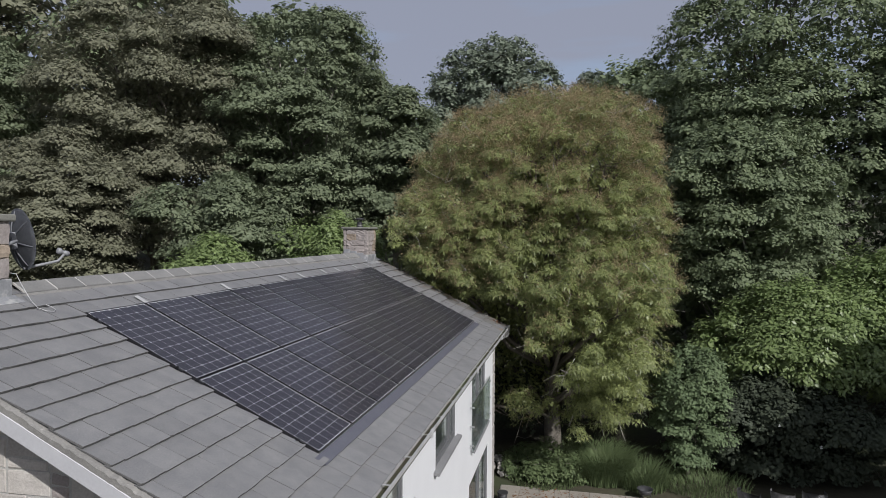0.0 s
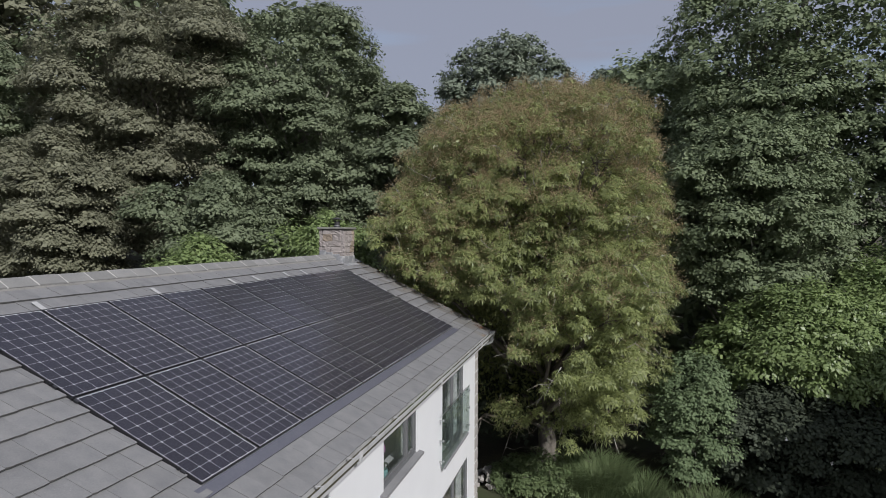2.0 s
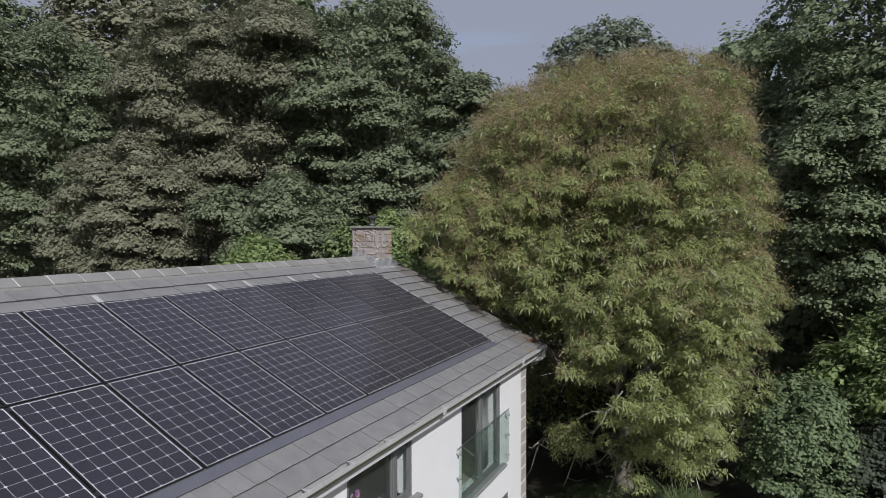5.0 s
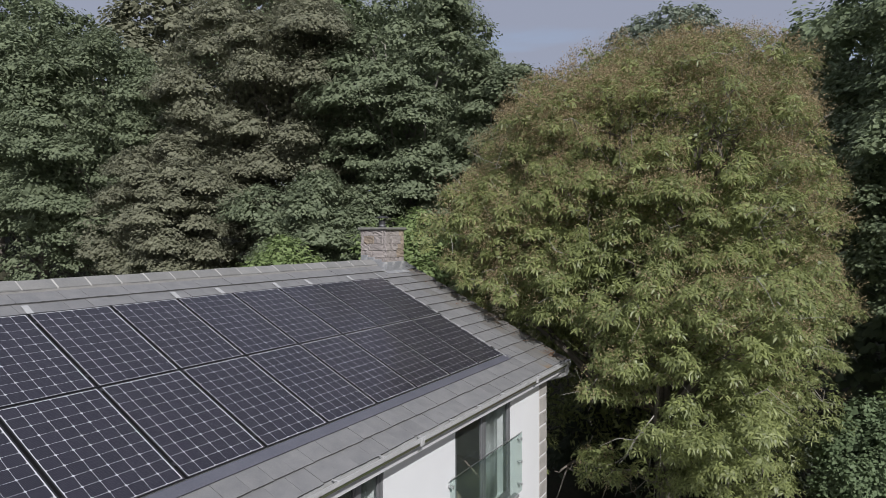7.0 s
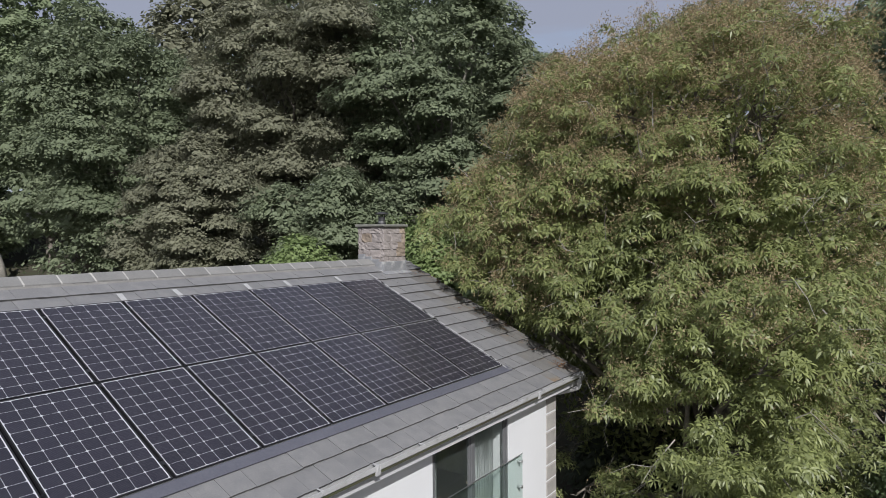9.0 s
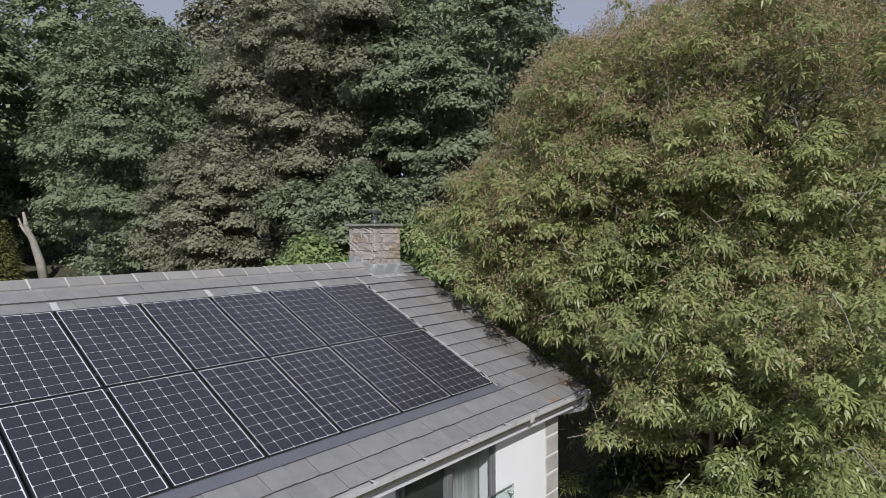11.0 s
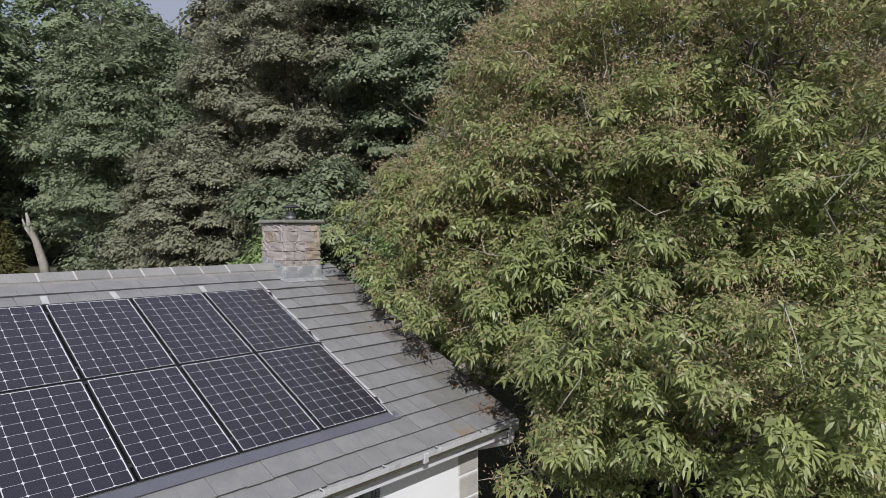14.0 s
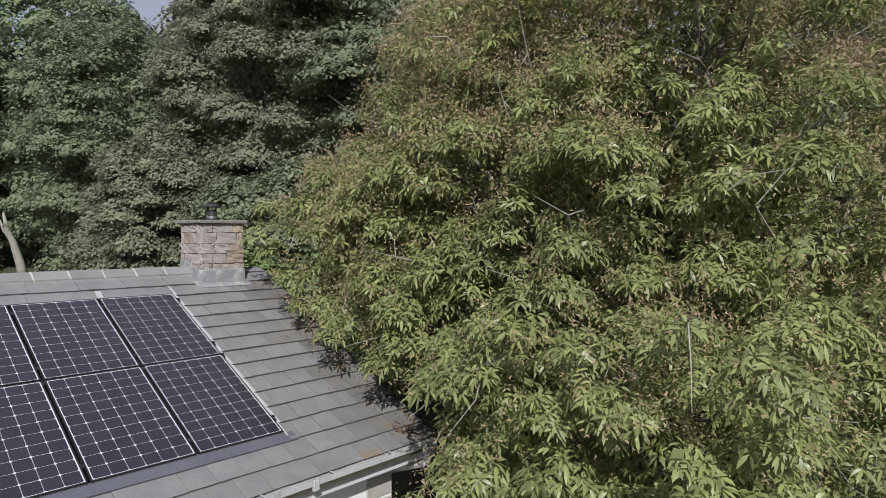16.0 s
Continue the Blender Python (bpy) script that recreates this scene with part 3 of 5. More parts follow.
def juliet(y0, y1, z0, z1):
    g = thing("glass_balustrade", "green-tinted frameless glass balustrade on round steel studs", "balustrade", (WALL + 0.07, (y0 + y1) / 2, z0), "glass balustrades")
    ob = part("glass_sheet", boxed(WALL + 0.066, WALL + 0.08, y0, y1, z0, z1, bevel=0.002), M_BALCONY, g)
    ob.visible_shadow = False
    for y in (y0 + 0.05, y1 - 0.05):
        for k in range(3):
            z = z0 + 0.14 + k * (z1 - z0 - 0.26) / 2
            bm = bmesh.new()
            tube(bm, [(WALL - 0.01, y, z), (WALL + 0.105, y, z)], 0.017, 10)
            stud = part("stud", bm, M_STEEL, g, "round steel stud")
            bm = bmesh.new()
            tube(bm, [(WALL + 0.08, y, z), (WALL + 0.098, y, z)], 0.028, 12)
            part("stud_cap", bm, M_STEEL, stud)
    part("edge_rail", boxed(WALL + 0.064, WALL + 0.084, y0, y1, z1, z1 + 0.006), M_STEEL, g)
    return g


window(-10.45, -8.27, 2.72, 4.60, [-9.36])
window(-6.30, -4.50, 3.62, 4.60, [-5.02])
window(-2.60, -0.48, 2.72, 4.60, [-1.55])
window(-2.90, 0.05, -0.30, 1.98, [-1.42], sill=False, door=True)
window(-8.8, -6.2, -0.30, 1.98, [-7.5], sill=False, door=True)
juliet(-10.75, -7.95, 2.72, 3.85)
juliet(-2.88, -0.15, 2.72, 3.85)
curtain(-1.25, -0.62, 2.70, 4.55, WALL - 0.26, "pale grey full-length curtain drawn to the window's side")
curtain(-2.50, -2.2, 2.70, 4.55, WALL - 0.26, "pale grey full-length curtain gathered at the window's edge")
curtain(-4.86, -4.58, 3.2, 4.55, WALL - 0.26, "pale curtain gathered at the casement's edge")
curtain(-8.75, -8.4, 2.70, 4.55, WALL - 0.26, "pale grey full-length curtain gathered at the window's edge")

# a chair with a cushion, and an orchid, seen through the panes
arm = thing("armchair", "ochre upholstered armchair standing behind the glass", "armchair", (0.9, -1.6, 2.68))
part("seat", boxed(0.55, 1.15, -2.0, -1.35, 2.80, 3.08, bevel=0.05), M_YELLOW, arm)
part("backrest", boxed(0.42, 0.62, -2.0, -1.35, 2.80, 3.55, bevel=0.06), M_YELLOW, arm)
part("cushion", boxed(0.66, 0.82, -1.9, -1.5, 3.08, 3.42, bevel=0.06), M_PAPER, arm, "white cushion")
for lx in (0.6, 1.1):
    for ly in (-1.95, -1.4):
        part("leg", boxed(lx - 0.025, lx + 0.025, ly - 0.025, ly + 0.025, 2.68, 2.80), M_PLASTIC_DARK, arm)
part("inner_sill", boxed(WALL - 0.45, WALL - 0.15, -6.3, -4.5, 3.58, 3.62), M_BOARD, house, "white window board")
orchid = thing("orchid", "pink orchid with strap leaves in a teal glazed pot", "orchid", (WALL - 0.2, -5.82, 3.62))
part("pot", lathe([(0.055, 0), (0.085, 0.05), (0.10, 0.13), (0.085, 0.17), (0.075, 0.17), (0.07, 0.15)], 20, (WALL - 0.2, -5.82, 3.62)), M_TEAL, orchid, smooth=True)
rnd = random.Random(3)
for k in range(9):
    a = k * 0.7 + rnd.uniform(-0.2, 0.2)
    bm = bmesh.new()
    rows = []
    for i in range(6):
        r, up = 0.03 + 0.05 * i, 0.17 + 0.10 * math.sin(i * 0.55) - 0.012 * i * i * 0.5
        c = Vector((WALL - 0.2 + r * math.cos(a) * 0.3, -5.82 + r * math.sin(a), 3.62 + up))
        w = 0.022 * (1 - (i / 5.2) ** 2) + 0.003
        side = Vector((-math.sin(a), math.cos(a), 0)) * w
        rows.append((bm.verts.new(c - side), bm.verts.new(c + side)))
    for u, v in zip(rows, rows[1:]):
        bm.faces.new((u[0], u[1], v[1], v[0]))
    part("leaf", bm, M_SHRUB, orchid, smooth=True)
for k in range(2):
    pts = [(WALL - 0.2, -5.82 + 0.02 * k, 3.78), (WALL - 0.2, -5.85 + 0.06 * k, 3.98), (WALL - 0.19, -5.88 + 0.1 * k, 4.1), (WALL - 0.18, -5.82 + 0.16 * k, 4.14)]
    bm = bmesh.new()
    part("stem", tube(bm, pts, 0.004, 6), M_SHRUB, orchid)
for k in range(7):
    c = Vector((WALL - 0.18 + rnd.uniform(-0.03, 0.03), -5.92 + rnd.uniform(0, 0.2), 4.02 + rnd.uniform(-0.02, 0.14)))
    bm = bmesh.new()
    for i in range(5):
        a = i * 2 * math.pi / 5
        d, e = Vector((0.3, math.cos(a), math.sin(a))) * 0.035, Vector((0, -math.sin(a), math.cos(a))) * 0.02
        bm.faces.new([bm.verts.new(c), bm.verts.new(c + d * 0.6 - e), bm.verts.new(c + d), bm.verts.new(c + d * 0.6 + e)])
    part("flower", bm, M_PINK, orchid)

# ---- solar panels: two rows of ten ----
PITCH, ROW, PW, PH = 1.03, 1.65, 1.0, 1.632
tray = boxed(-1.69, 1.73, -10.33, 0.06, -0.062, -0.054, m=roof_pose(0, 0))
part("mounting_tray", tray, M_TRAY, roof, "black mounting tray under the panels")
cell = bmesh.new()
cw, chf = 0.0778, 0.0132
ring = [(cw, cw - chf), (cw - chf, cw), (-cw + chf, cw), (-cw, cw - chf), (-cw, -cw + chf), (-cw + chf, -cw), (cw - chf, -cw), (cw, -cw + chf)]
top = [cell.verts.new((x, y, 0.00015)) for x, y in ring]
bot = [cell.verts.new((x, y, 0.0)) for x, y in ring]
cell.faces.new(top)
for k in range(8):
    cell.faces.new((bot[k], bot[(k + 1) % 8], top[(k + 1) % 8], top[k]))
bmesh.ops.recalc_face_normals(cell, faces=cell.faces)
cell_me = bpy.data.meshes.new("cell")
cell.to_mesh(cell_me)
cell.free()
cell_me.materials.append(M_CELL)


def solar_panel(at):
    p = thing("solar_panel", "black framed solar panel of sixty dark blue cells", "solar panel", group="solar panels on the roof")
    p.matrix_basis = at
    bm = bmesh.new()
    hw, hh, f = PW / 2, PH / 2, 0.014
    for a in ((-hh, hh, -hw, -hw + f), (-hh, hh, hw - f, hw), (-hh, -hh + f, -hw + f, hw - f), (hh - f, hh, -hw + f, hw - f)):
        box(bm, *a, -0.04, 0.0)
    part("frame", bm, M_FRAME, p, "black anodised frame", m=at)
    part("backsheet", boxed(-hh + f, hh - f, -hw + f, hw - f, -0.012, -0.004), M_BACK, p, "white backsheet showing between the cells", m=at)
    for i in range(10):
        for j in range(6):
            piece("cell", cell_me, p, m=at @ pose((i - 4.5) * 0.1588, (j - 2.5) * 0.1590, -0.00395))
    return p


first = solar_panel(roof_pose(-ROW / 2, -PITCH / 2))
for row in range(2):
    for col in range(10):
        if row or col:
            copy_thing(first, roof_pose((row - 0.5) * ROW, -PITCH * (col + 0.5)))

# flashings round the panels
part("apron_flashing", boxed(1.655, 1.80, -10.42, 0.10, -0.030, -0.016, m=roof_pose(0, 0)), M_FLASH, roof, "dark bluish metal apron below the panels")
part("side_flashing", boxed(-1.70, 1.70, 0.0, 0.085, -0.05, -0.040, m=roof_pose(0, 0)), M_LEAD, roof, "grey lead strip beside the panels")
part("lead_upstand", boxed(-1.67, 1.72, -0.004, 0.010, -0.05, -0.006, m=roof_pose(0, 0)), M_LEAD_PALE, roof, "pale folded lead edge")
for c in range(-5, 6):
    part("lead_soaker", boxed(-0.30, 0.012, 0.008, 0.040, 0.0, 0.003, m=roof_pose(COURSE + EXPO * c, 0, -0.0045, 0.0, -0.05)), M_LEAD_PALE, roof, "pale lead soaker stepped with the slate courses")
part("head_flashing", boxed(-1.80, -1.665, -10.36, 0.08, -0.046, -0.036, m=roof_pose(0, 0)), M_LEAD, roof)
for j in (1, 2, 3, 4, 5, 7, 9):
    part("lead_tab", boxed(-1.84, -1.645, -0.04, 0.04, -0.002, 0.003, m=roof_pose(0, -PITCH * j - 0.06, 0, 0.06 * (-1) ** j)), M_LEAD_PALE, roof, "pale lead tab")

# comb of the vent under the panels' lower edge, and the clamps between panels
bm = bmesh.new()
for k in range(1030):
    box(bm, 1.636, 1.654, -0.004 - k * 0.01, 0.0005 - k * 0.01, -0.028, -0.016)
part("vent_comb", bm, M_STEEL, roof, "pale slotted comb under the panel edge", m=roof_pose(0, 0))["kind"] = "stuff"
clamp_me = bpy.data.meshes.new("clamp")
bm = bmesh.new()
box(bm, -0.03, 0.03, -0.013, 0.013, -0.02, 0.004, bevel=0.003)
for k in range(3):
    box(bm, -0.045 - 0.012 * k, -0.040 - 0.012 * k, -0.022, 0.022, -0.01, 0.008)
bm.to_mesh(clamp_me)
bm.free()
clamp_me.materials.append(M_FRAME)
for j in range(11):
    for s in (-1.42, -0.23, 0.06, 1.42):
        piece("clamp", clamp_me, roof, m=roof_pose(s, -PITCH * j, 0.0))

# ---- ridge ----
rp = [(-0.19, -0.105), (-0.02, 0.0), (0.02, 0.0), (0.19, -0.105), (0.19, -0.125), (0.02, -0.022), (-0.02, -0.022), (-0.19, -0.125)]
ridge_me = bpy.data.meshes.new("ridge_tile")
bm = extrude_profile(rp, -0.212, 0.212)
bm.to_mesh(ridge_me)
bm.free()
ridge_me.materials.append(M_RIDGE)
RZ = on_roof(RIDGE_S, 0).z + 0.015
joint_mortar = bpy.data.meshes.new("mortar_joint")
bm = extrude_profile([(x * 0.99, z - 0.001) for x, z in rp], -0.0125, 0.0125)
bm.to_mesh(joint_mortar)
bm.free()
joint_mortar.materials.append(M_MORTAR)
yy = 0.36
count = 0
while yy > VERGE_NEAR + 0.1:
    if not (-11.75 < yy < -10.6):
        jig = 0.004 * math.sin(count * 2.3)
        piece("ridge_tile", ridge_me, roof, m=pose(RIDGE_X, yy, RZ + jig, 0, 0.4 * math.sin(count), 0))
        piece("mortar_joint", joint_mortar, roof, m=pose(RIDGE_X, yy - 0.2235, RZ + jig * 0.5))
    yy -= 0.447
    count += 1
bed = bmesh.new()
for side in (1, -1):
    box(bed, RIDGE_X + side * 0.14, RIDGE_X + side * 0.198, VERGE_NEAR, 0.55, RZ - 0.17, RZ - 0.124)
part("ridge_bedding", bed, M_BED, roof, "grey mortar bedding under the ridge tiles")


# ---- chimneys ----
def chimney(x0, x1, y0, y1, z_base, z_top, cap_h, seed, warm):
    rnd = random.Random(seed)
    c = part("chimney", boxed(x0 + 0.03, x1 - 0.03, y0 + 0.03, y1 - 0.03, z_base, z_top - 0.01), M_MORTAR, house, "rock-faced sandstone chimney stack")
    z, course = z_base, 0
    heights = []
    while z < z_top - 0.1:
        h = min(rnd.uniform(0.15, 0.24), z_top - z)
        if z_top - z - h < 0.1:
            h = z_top - z
        heights.append((z, h))
        z += h
    for z, h in heights:
        for face in range(4):
            lo, hi = (y0, y1) if face in (0, 1) else (x0, x1)
            if face in (2, 3):
                lo, hi = lo + 0.10, hi - 0.10
            u = lo
            first_w = rnd.uniform(0.16, 0.3)
            while u < hi - 0.02:
                w = min(first_w if u == lo else rnd.uniform(0.2, 0.36), hi - u)
                if hi - u - w < 0.1:
                    w = hi - u
                d = 0.10
                if face in (0, 1):
                    size, cx, cy = (d, w - 0.005, h - 0.005), (x1 - d / 2 if face == 0 else x0 + d / 2), u + w / 2
                else:
                    size, cx, cy = (w - 0.005, d, h - 0.005), u + w / 2, (y0 + d / 2 if face == 2 else y1 - d / 2)
                bm = rough_block(rnd.random(), *size, jag=0.005, hewn=0.022)
                part("stone", bm, M_STONE_WARM if rnd.random() < warm else M_STONE, c, m=pose(cx, cy, z + h / 2))
                u += w
                course += 1
    bm = boxed(x0 - 0.05, x1 + 0.05, y0 - 0.05, y1 + 0.05, z_top, z_top + cap_h, bevel=0.012)
    for v in bm.verts:
        v.co.z += rnd.uniform(-0.006, 0.006)
    part("cap_slab", bm, M_CAP, c, "weathered grey stone cap")
    # lead apron and soakers
    bm = boxed(x0 - 0.015, x1 + 0.015, y0 - 0.015, y1 + 0.015, z_base, on_roof(x1 / CA, 0).z + 0.17, bevel=0.008)
    part("lead_apron", bm, M_LEAD, c, "streaked grey lead apron")
    for k in range(3):
        zz = on_roof(x1 / CA, 0).z + 0.17 - 0.005
        part("lead_step", boxed(x0 + 0.02 + k * 0.2, x0 + 0.22 + k * 0.2, y0 - 0.02, y0 + 0.01, zz, zz + 0.16 - 0.05 * k, bevel=0.004), M_LEAD, c)
    part("lead_skirt", boxed(-0.03, 0.18, y0 - 0.12, y1 + 0.06, -0.024, -0.014, m=roof_pose(x1 / CA, 0)), M_LEAD, c)
    return c


far_chimney = chimney(-2.52, -1.77, 0.575, 1.305, 6.6, 7.765, 0.06, 4, 0.07)
FC = (-2.14, 0.94, 7.822)
cowl = part("cowl", lathe([(0.10, 0), (0.10, 0.03), (0.075, 0.05), (0.075, 0.17), (0.068, 0.17)], 20, FC), M_POT, far_chimney, "dark metal flue cowl", True)
for k in range(10):
    a = k * math.pi / 5
    part("bar", boxed(FC[0] + 0.07 * math.cos(a) - 0.004, FC[0] + 0.07 * math.cos(a) + 0.004, FC[1] + 0.07 * math.sin(a) - 0.004, FC[1] + 0.07 * math.sin(a) + 0.004, FC[2] + 0.165, FC[2] + 0.225), M_POT, cowl)
part("hood", lathe([(0.158, 0.225), (0.158, 0.237), (0.08, 0.272), (0.012, 0.285)], 20, FC), M_POT, cowl, smooth=True)
part("steel_band", lathe([(0.083, 0.045), (0.083, 0.07)], 20, FC), M_STEEL, cowl)

near_chimney = chimney(-2.70, -2.0, -11.62, -10.80, 6.6, 7.78, 0.07, 9, 0.2)

# satellite dish on the near stack
dish = thing("satellite_dish", "dark grey ribbed satellite dish on a bracket at the chimney", "satellite dish", (-2.1, -10.8, 7.5))
DC = Vector((-2.24, -10.42, 7.57))
aim = look(DC, DC + Vector((0.30, 0.93, 0.12)))


def bowl(depth_sign=1.0, n=28, rings=7, rx=0.31, ry=0.37):
    bm = bmesh.new()
    rows = []
    for i in range(rings + 1):
        r = max(i / rings, 0.02)
        rows.append([bm.verts.new((rx * r * math.cos(2 * math.pi * k / n), ry * r * math.sin(2 * math.pi * k / n), -0.09 * r * r + 0.09)) for k in range(n)])
    for u, v in zip(rows, rows[1:]):
        for k in range(n):
            bm.faces.new((u[k], u[(k + 1) % n], v[(k + 1) % n], v[k]))
    bm.faces.new(rows[0][::-1])
    bmesh.ops.solidify(bm, geom=bm.faces[:], thickness=0.008)
    bmesh.ops.transform(bm, matrix=aim, verts=bm.verts)
    return bm


reflector = part("reflector", bowl(), M_DISH, dish, smooth=True)
for k in range(7):
    a = radians(-70 + 55 * k)
    bm = bmesh.new()
    tube(bm, [aim @ Vector((0.28 * r * math.cos(a), 0.335 * r * math.sin(a), 0.105 - 0.09 * r * r)) for r in (0.2, 0.5, 0.8, 1.0)], 0.008, 6)
    part("rib", bm, M_DISH, reflector)
part("mount_plate", boxed(-0.09, 0.09, -0.10, 0.10, 0.09, 0.15, m=aim, bevel=0.01), M_LNB, dish)
bm = bmesh.new()
tube(bm, [aim @ Vector((0, 0, 0.13)), aim @ Vector((0, -0.05, 0.22)), Vector((-2.1, -10.62, 7.55)), Vector((-2.1, -10.80, 7.5))], 0.02, 10)
part("wall_bracket", bm, M_LNB, dish, smooth=True)
bm = bmesh.new()
tube(bm, [aim @ Vector((0, -0.345, 0.02)), Vector((-2.16, -10.16, 7.27)), Vector((-2.10, -10.04, 7.30)), Vector((-2.07, -9.98, 7.38))], 0.017, 8)
arm_ob = part("lnb_arm", bm, M_LNB, dish, "pale grey arm", True)
lm = look((-2.07, -9.97, 7.40), DC)
part("lnb", lathe([(0.03, -0.05), (0.03, 0.0), (0.022, 0.01), (0.022, 0.04), (0.038, 0.05), (0.038, 0.085), (0.03, 0.09)], 16), M_LNB, arm_ob, smooth=True, m=lm @ pose(0, 0, 0, 180, 0, 0))
cable = bmesh.new()
tube(cable, [(-2.01, -10.80, 7.20), (-1.96, -10.76, 7.19), (-1.92, -10.74, 7.08), on_roof(-2.0, -10.74, 0.03), on_roof(-1.88, -10.74, -0.005), on_roof(-1.80, -10.70, -0.006), on_roof(-1.76, -10.63, -0.006),
             on_roof(-1.80, -10.57, -0.006), on_roof(-1.87, -10.57, -0.006), on_roof(-1.90, -10.62, 0.01)], 0.004, 6)
tagged(part("coax_cable", cable, M_UPVC, None, smooth=True), "loose white cable looped from the chimney onto the slates", "cable")


# ---- trees ----
def unit(v):
    return v / np.maximum(np.linalg.norm(v, axis=-1, keepdims=True), 1e-9)


def leaf_arrays(base, axis, normal, length, width, bend=0.0):
    """Folded leaves of five points and two faces each, from their stalk points, directions and faces' normals."""
    axis = unit(axis)
    side = unit(np.cross(normal, axis))
    nor = np.cross(axis, side)
    L, W = length[:, None], width[:, None]
    mid = base + axis * L * 0.45 + nor * W * 0.18
    left = base + axis * L * 0.42 + side * W * 0.5
    right = base + axis * L * 0.42 - side * W * 0.5
    tip = base + axis * L + np.array([0, 0, -1.0]) * L * bend
    n = len(base)
    verts = np.stack([base, right, mid, left, tip], 1).reshape(-1, 3)
    k = np.arange(n)[:, None] * 5
    faces = np.concatenate([k + np.array([[0, 1, 2, 3]]), k + np.array([[3, 2, 1, 4]])], 1).reshape(-1, 4)
    return verts, faces


def drooping_leaves(base, axis, normal, length, width, bend=0.0):
    """Long leaves of four triangles that arch over towards their tips."""
    axis = unit(axis)
    side = unit(np.cross(normal, axis)) * width[:, None] * 0.5
    L = length[:, None]
    down = np.array([0, 0, -1.0]) * L * bend
    m1, m2, tip = base + axis * L * 0.36 + down * 0.08, base + axis * L * 0.70 + down * 0.40, base + axis * L * 0.96 + down
    verts = np.stack([base, m1 - side, m1 + side, m2 - side * 0.85, m2 + side * 0.85, tip], 1).reshape(-1, 3)
    k = np.arange(len(base))[:, None] * 6
    faces = np.concatenate([k + np.array([[0, 1, 2]]), k + np.array([[1, 3, 4]]), k + np.array([[1, 4, 2]]), k + np.array([[3, 5, 4]])], 1).reshape(-1, 3)
    return verts, faces


def folded_leaves(base, axis, normal, length, width, bend=0.0):
    """Leaves of two triangles folded along the midrib."""
    axis = unit(axis)
    side = unit(np.cross(normal, axis))
    nor = np.cross(axis, side)
    L, W = length[:, None], width[:, None]
    lift = nor * W * 0.2
    tip = base + axis * L + np.array([0, 0, -1.0]) * L * bend
    verts = np.stack([base, base + axis * L * 0.45 - side * W * 0.5 - lift, tip, base + axis * L * 0.45 + side * W * 0.5 - lift], 1).reshape(-1, 3)
    k = np.arange(len(base))[:, None] * 4
    faces = np.concatenate([k + np.array([[0, 1, 2]]), k + np.array([[0, 2, 3]])], 1).reshape(-1, 3)
    return verts, faces


def specks(base, axis, normal, length, width):
    """Small three-cornered flower parts."""
    axis = unit(axis)
    side = unit(np.cross(normal, axis)) * width[:, None] * 0.5
    verts = np.stack([base - side, base + side, base + axis * length[:, None]], 1).reshape(-1, 3)
    return verts, np.arange(len(base) * 3).reshape(-1, 3)


def flat_leaves(base, axis, normal, length, width):
    """Plain pointed leaves of four points and one face each."""
    axis = unit(axis)
    side = unit(np.cross(normal, axis))
    L, W = length[:, None], width[:, None]
    verts = np.stack([base, base + axis * L * 0.45 - side * W * 0.5, base + axis * L, base + axis * L * 0.45 + side * W * 0.5], 1).reshape(-1, 3)
    faces = np.arange(len(base) * 4).reshape(-1, 4)
    return verts, faces


def lobes(rng, centre, radii, count, size, low=-0.75, inner=0.8, full=2.0, gap=0.72, spread=0.30):
    """Centres, radii and outward directions of the leafy lobes that make up a crown, spread so that dark gaps stay between them."""
    d = unit(rng.normal(size=(count * 9, 3)))
    d = d[d[:, 2] > low]
    r = np.array(radii) / (np.abs(d) ** full).sum(1, keepdims=True) ** (1 / full)
    p = d * r * rng.uniform(inner, 1.0, (len(d), 1))
    s = size * np.clip(np.exp(rng.normal(size=len(d)) * spread), 0.45, 1.9)
    kept = np.zeros(0, dtype=int)
    for i in range(len(d)):
        if not len(kept) or (np.linalg.norm(p[kept] - p[i], axis=1) > gap * (s[kept] + s[i]) * 0.5).all():
            kept = np.append(kept, i)
            if len(kept) >= count:
                break
    return np.array(centre) + p[kept], s[kept], d[kept]


def lobe_points(rng, c, s, d, n, flat=0.6, lift=0.5, thin=0.16, share=1.0):
    """Points on the upper and outer skin of umbrella-shaped lobes, with their outward directions."""
    pick = rng.choice(len(c), n, p=s ** 2 * share / (s ** 2 * share).sum())
    v = unit(rng.normal(size=(n, 3)) + d[pick] * 0.7 + np.array([0, 0, lift]))
    v[:, 2] = np.where(v[:, 2] < -0.12, -0.4 * v[:, 2], v[:, 2])
    v = unit(v)
    ph = rng.uniform(0, 6.28, (len(c), 2))[pick]
    lump = 1 + 0.20 * np.sin(5.2 * v[:, 0] + ph[:, 0]) * np.sin(5.2 * v[:, 1] + ph[:, 1])
    r = s[pick] * lump * (1.0 - thin * rng.uniform(0, 1, n) ** 2 * 3 + rng.normal(size=n) * 0.04)
    squash = np.ones((len(c), 3))
    squash[:, 2] = np.clip(flat * np.exp(rng.normal(size=len(c)) * 0.2), 0.3, 1.0)
    p = c[pick] + v * r[:, None] * squash[pick]
    p[:, 2] -= 0.30 * s[pick] * (v[:, 0] ** 2 + v[:, 1] ** 2)
    return p, v, pick


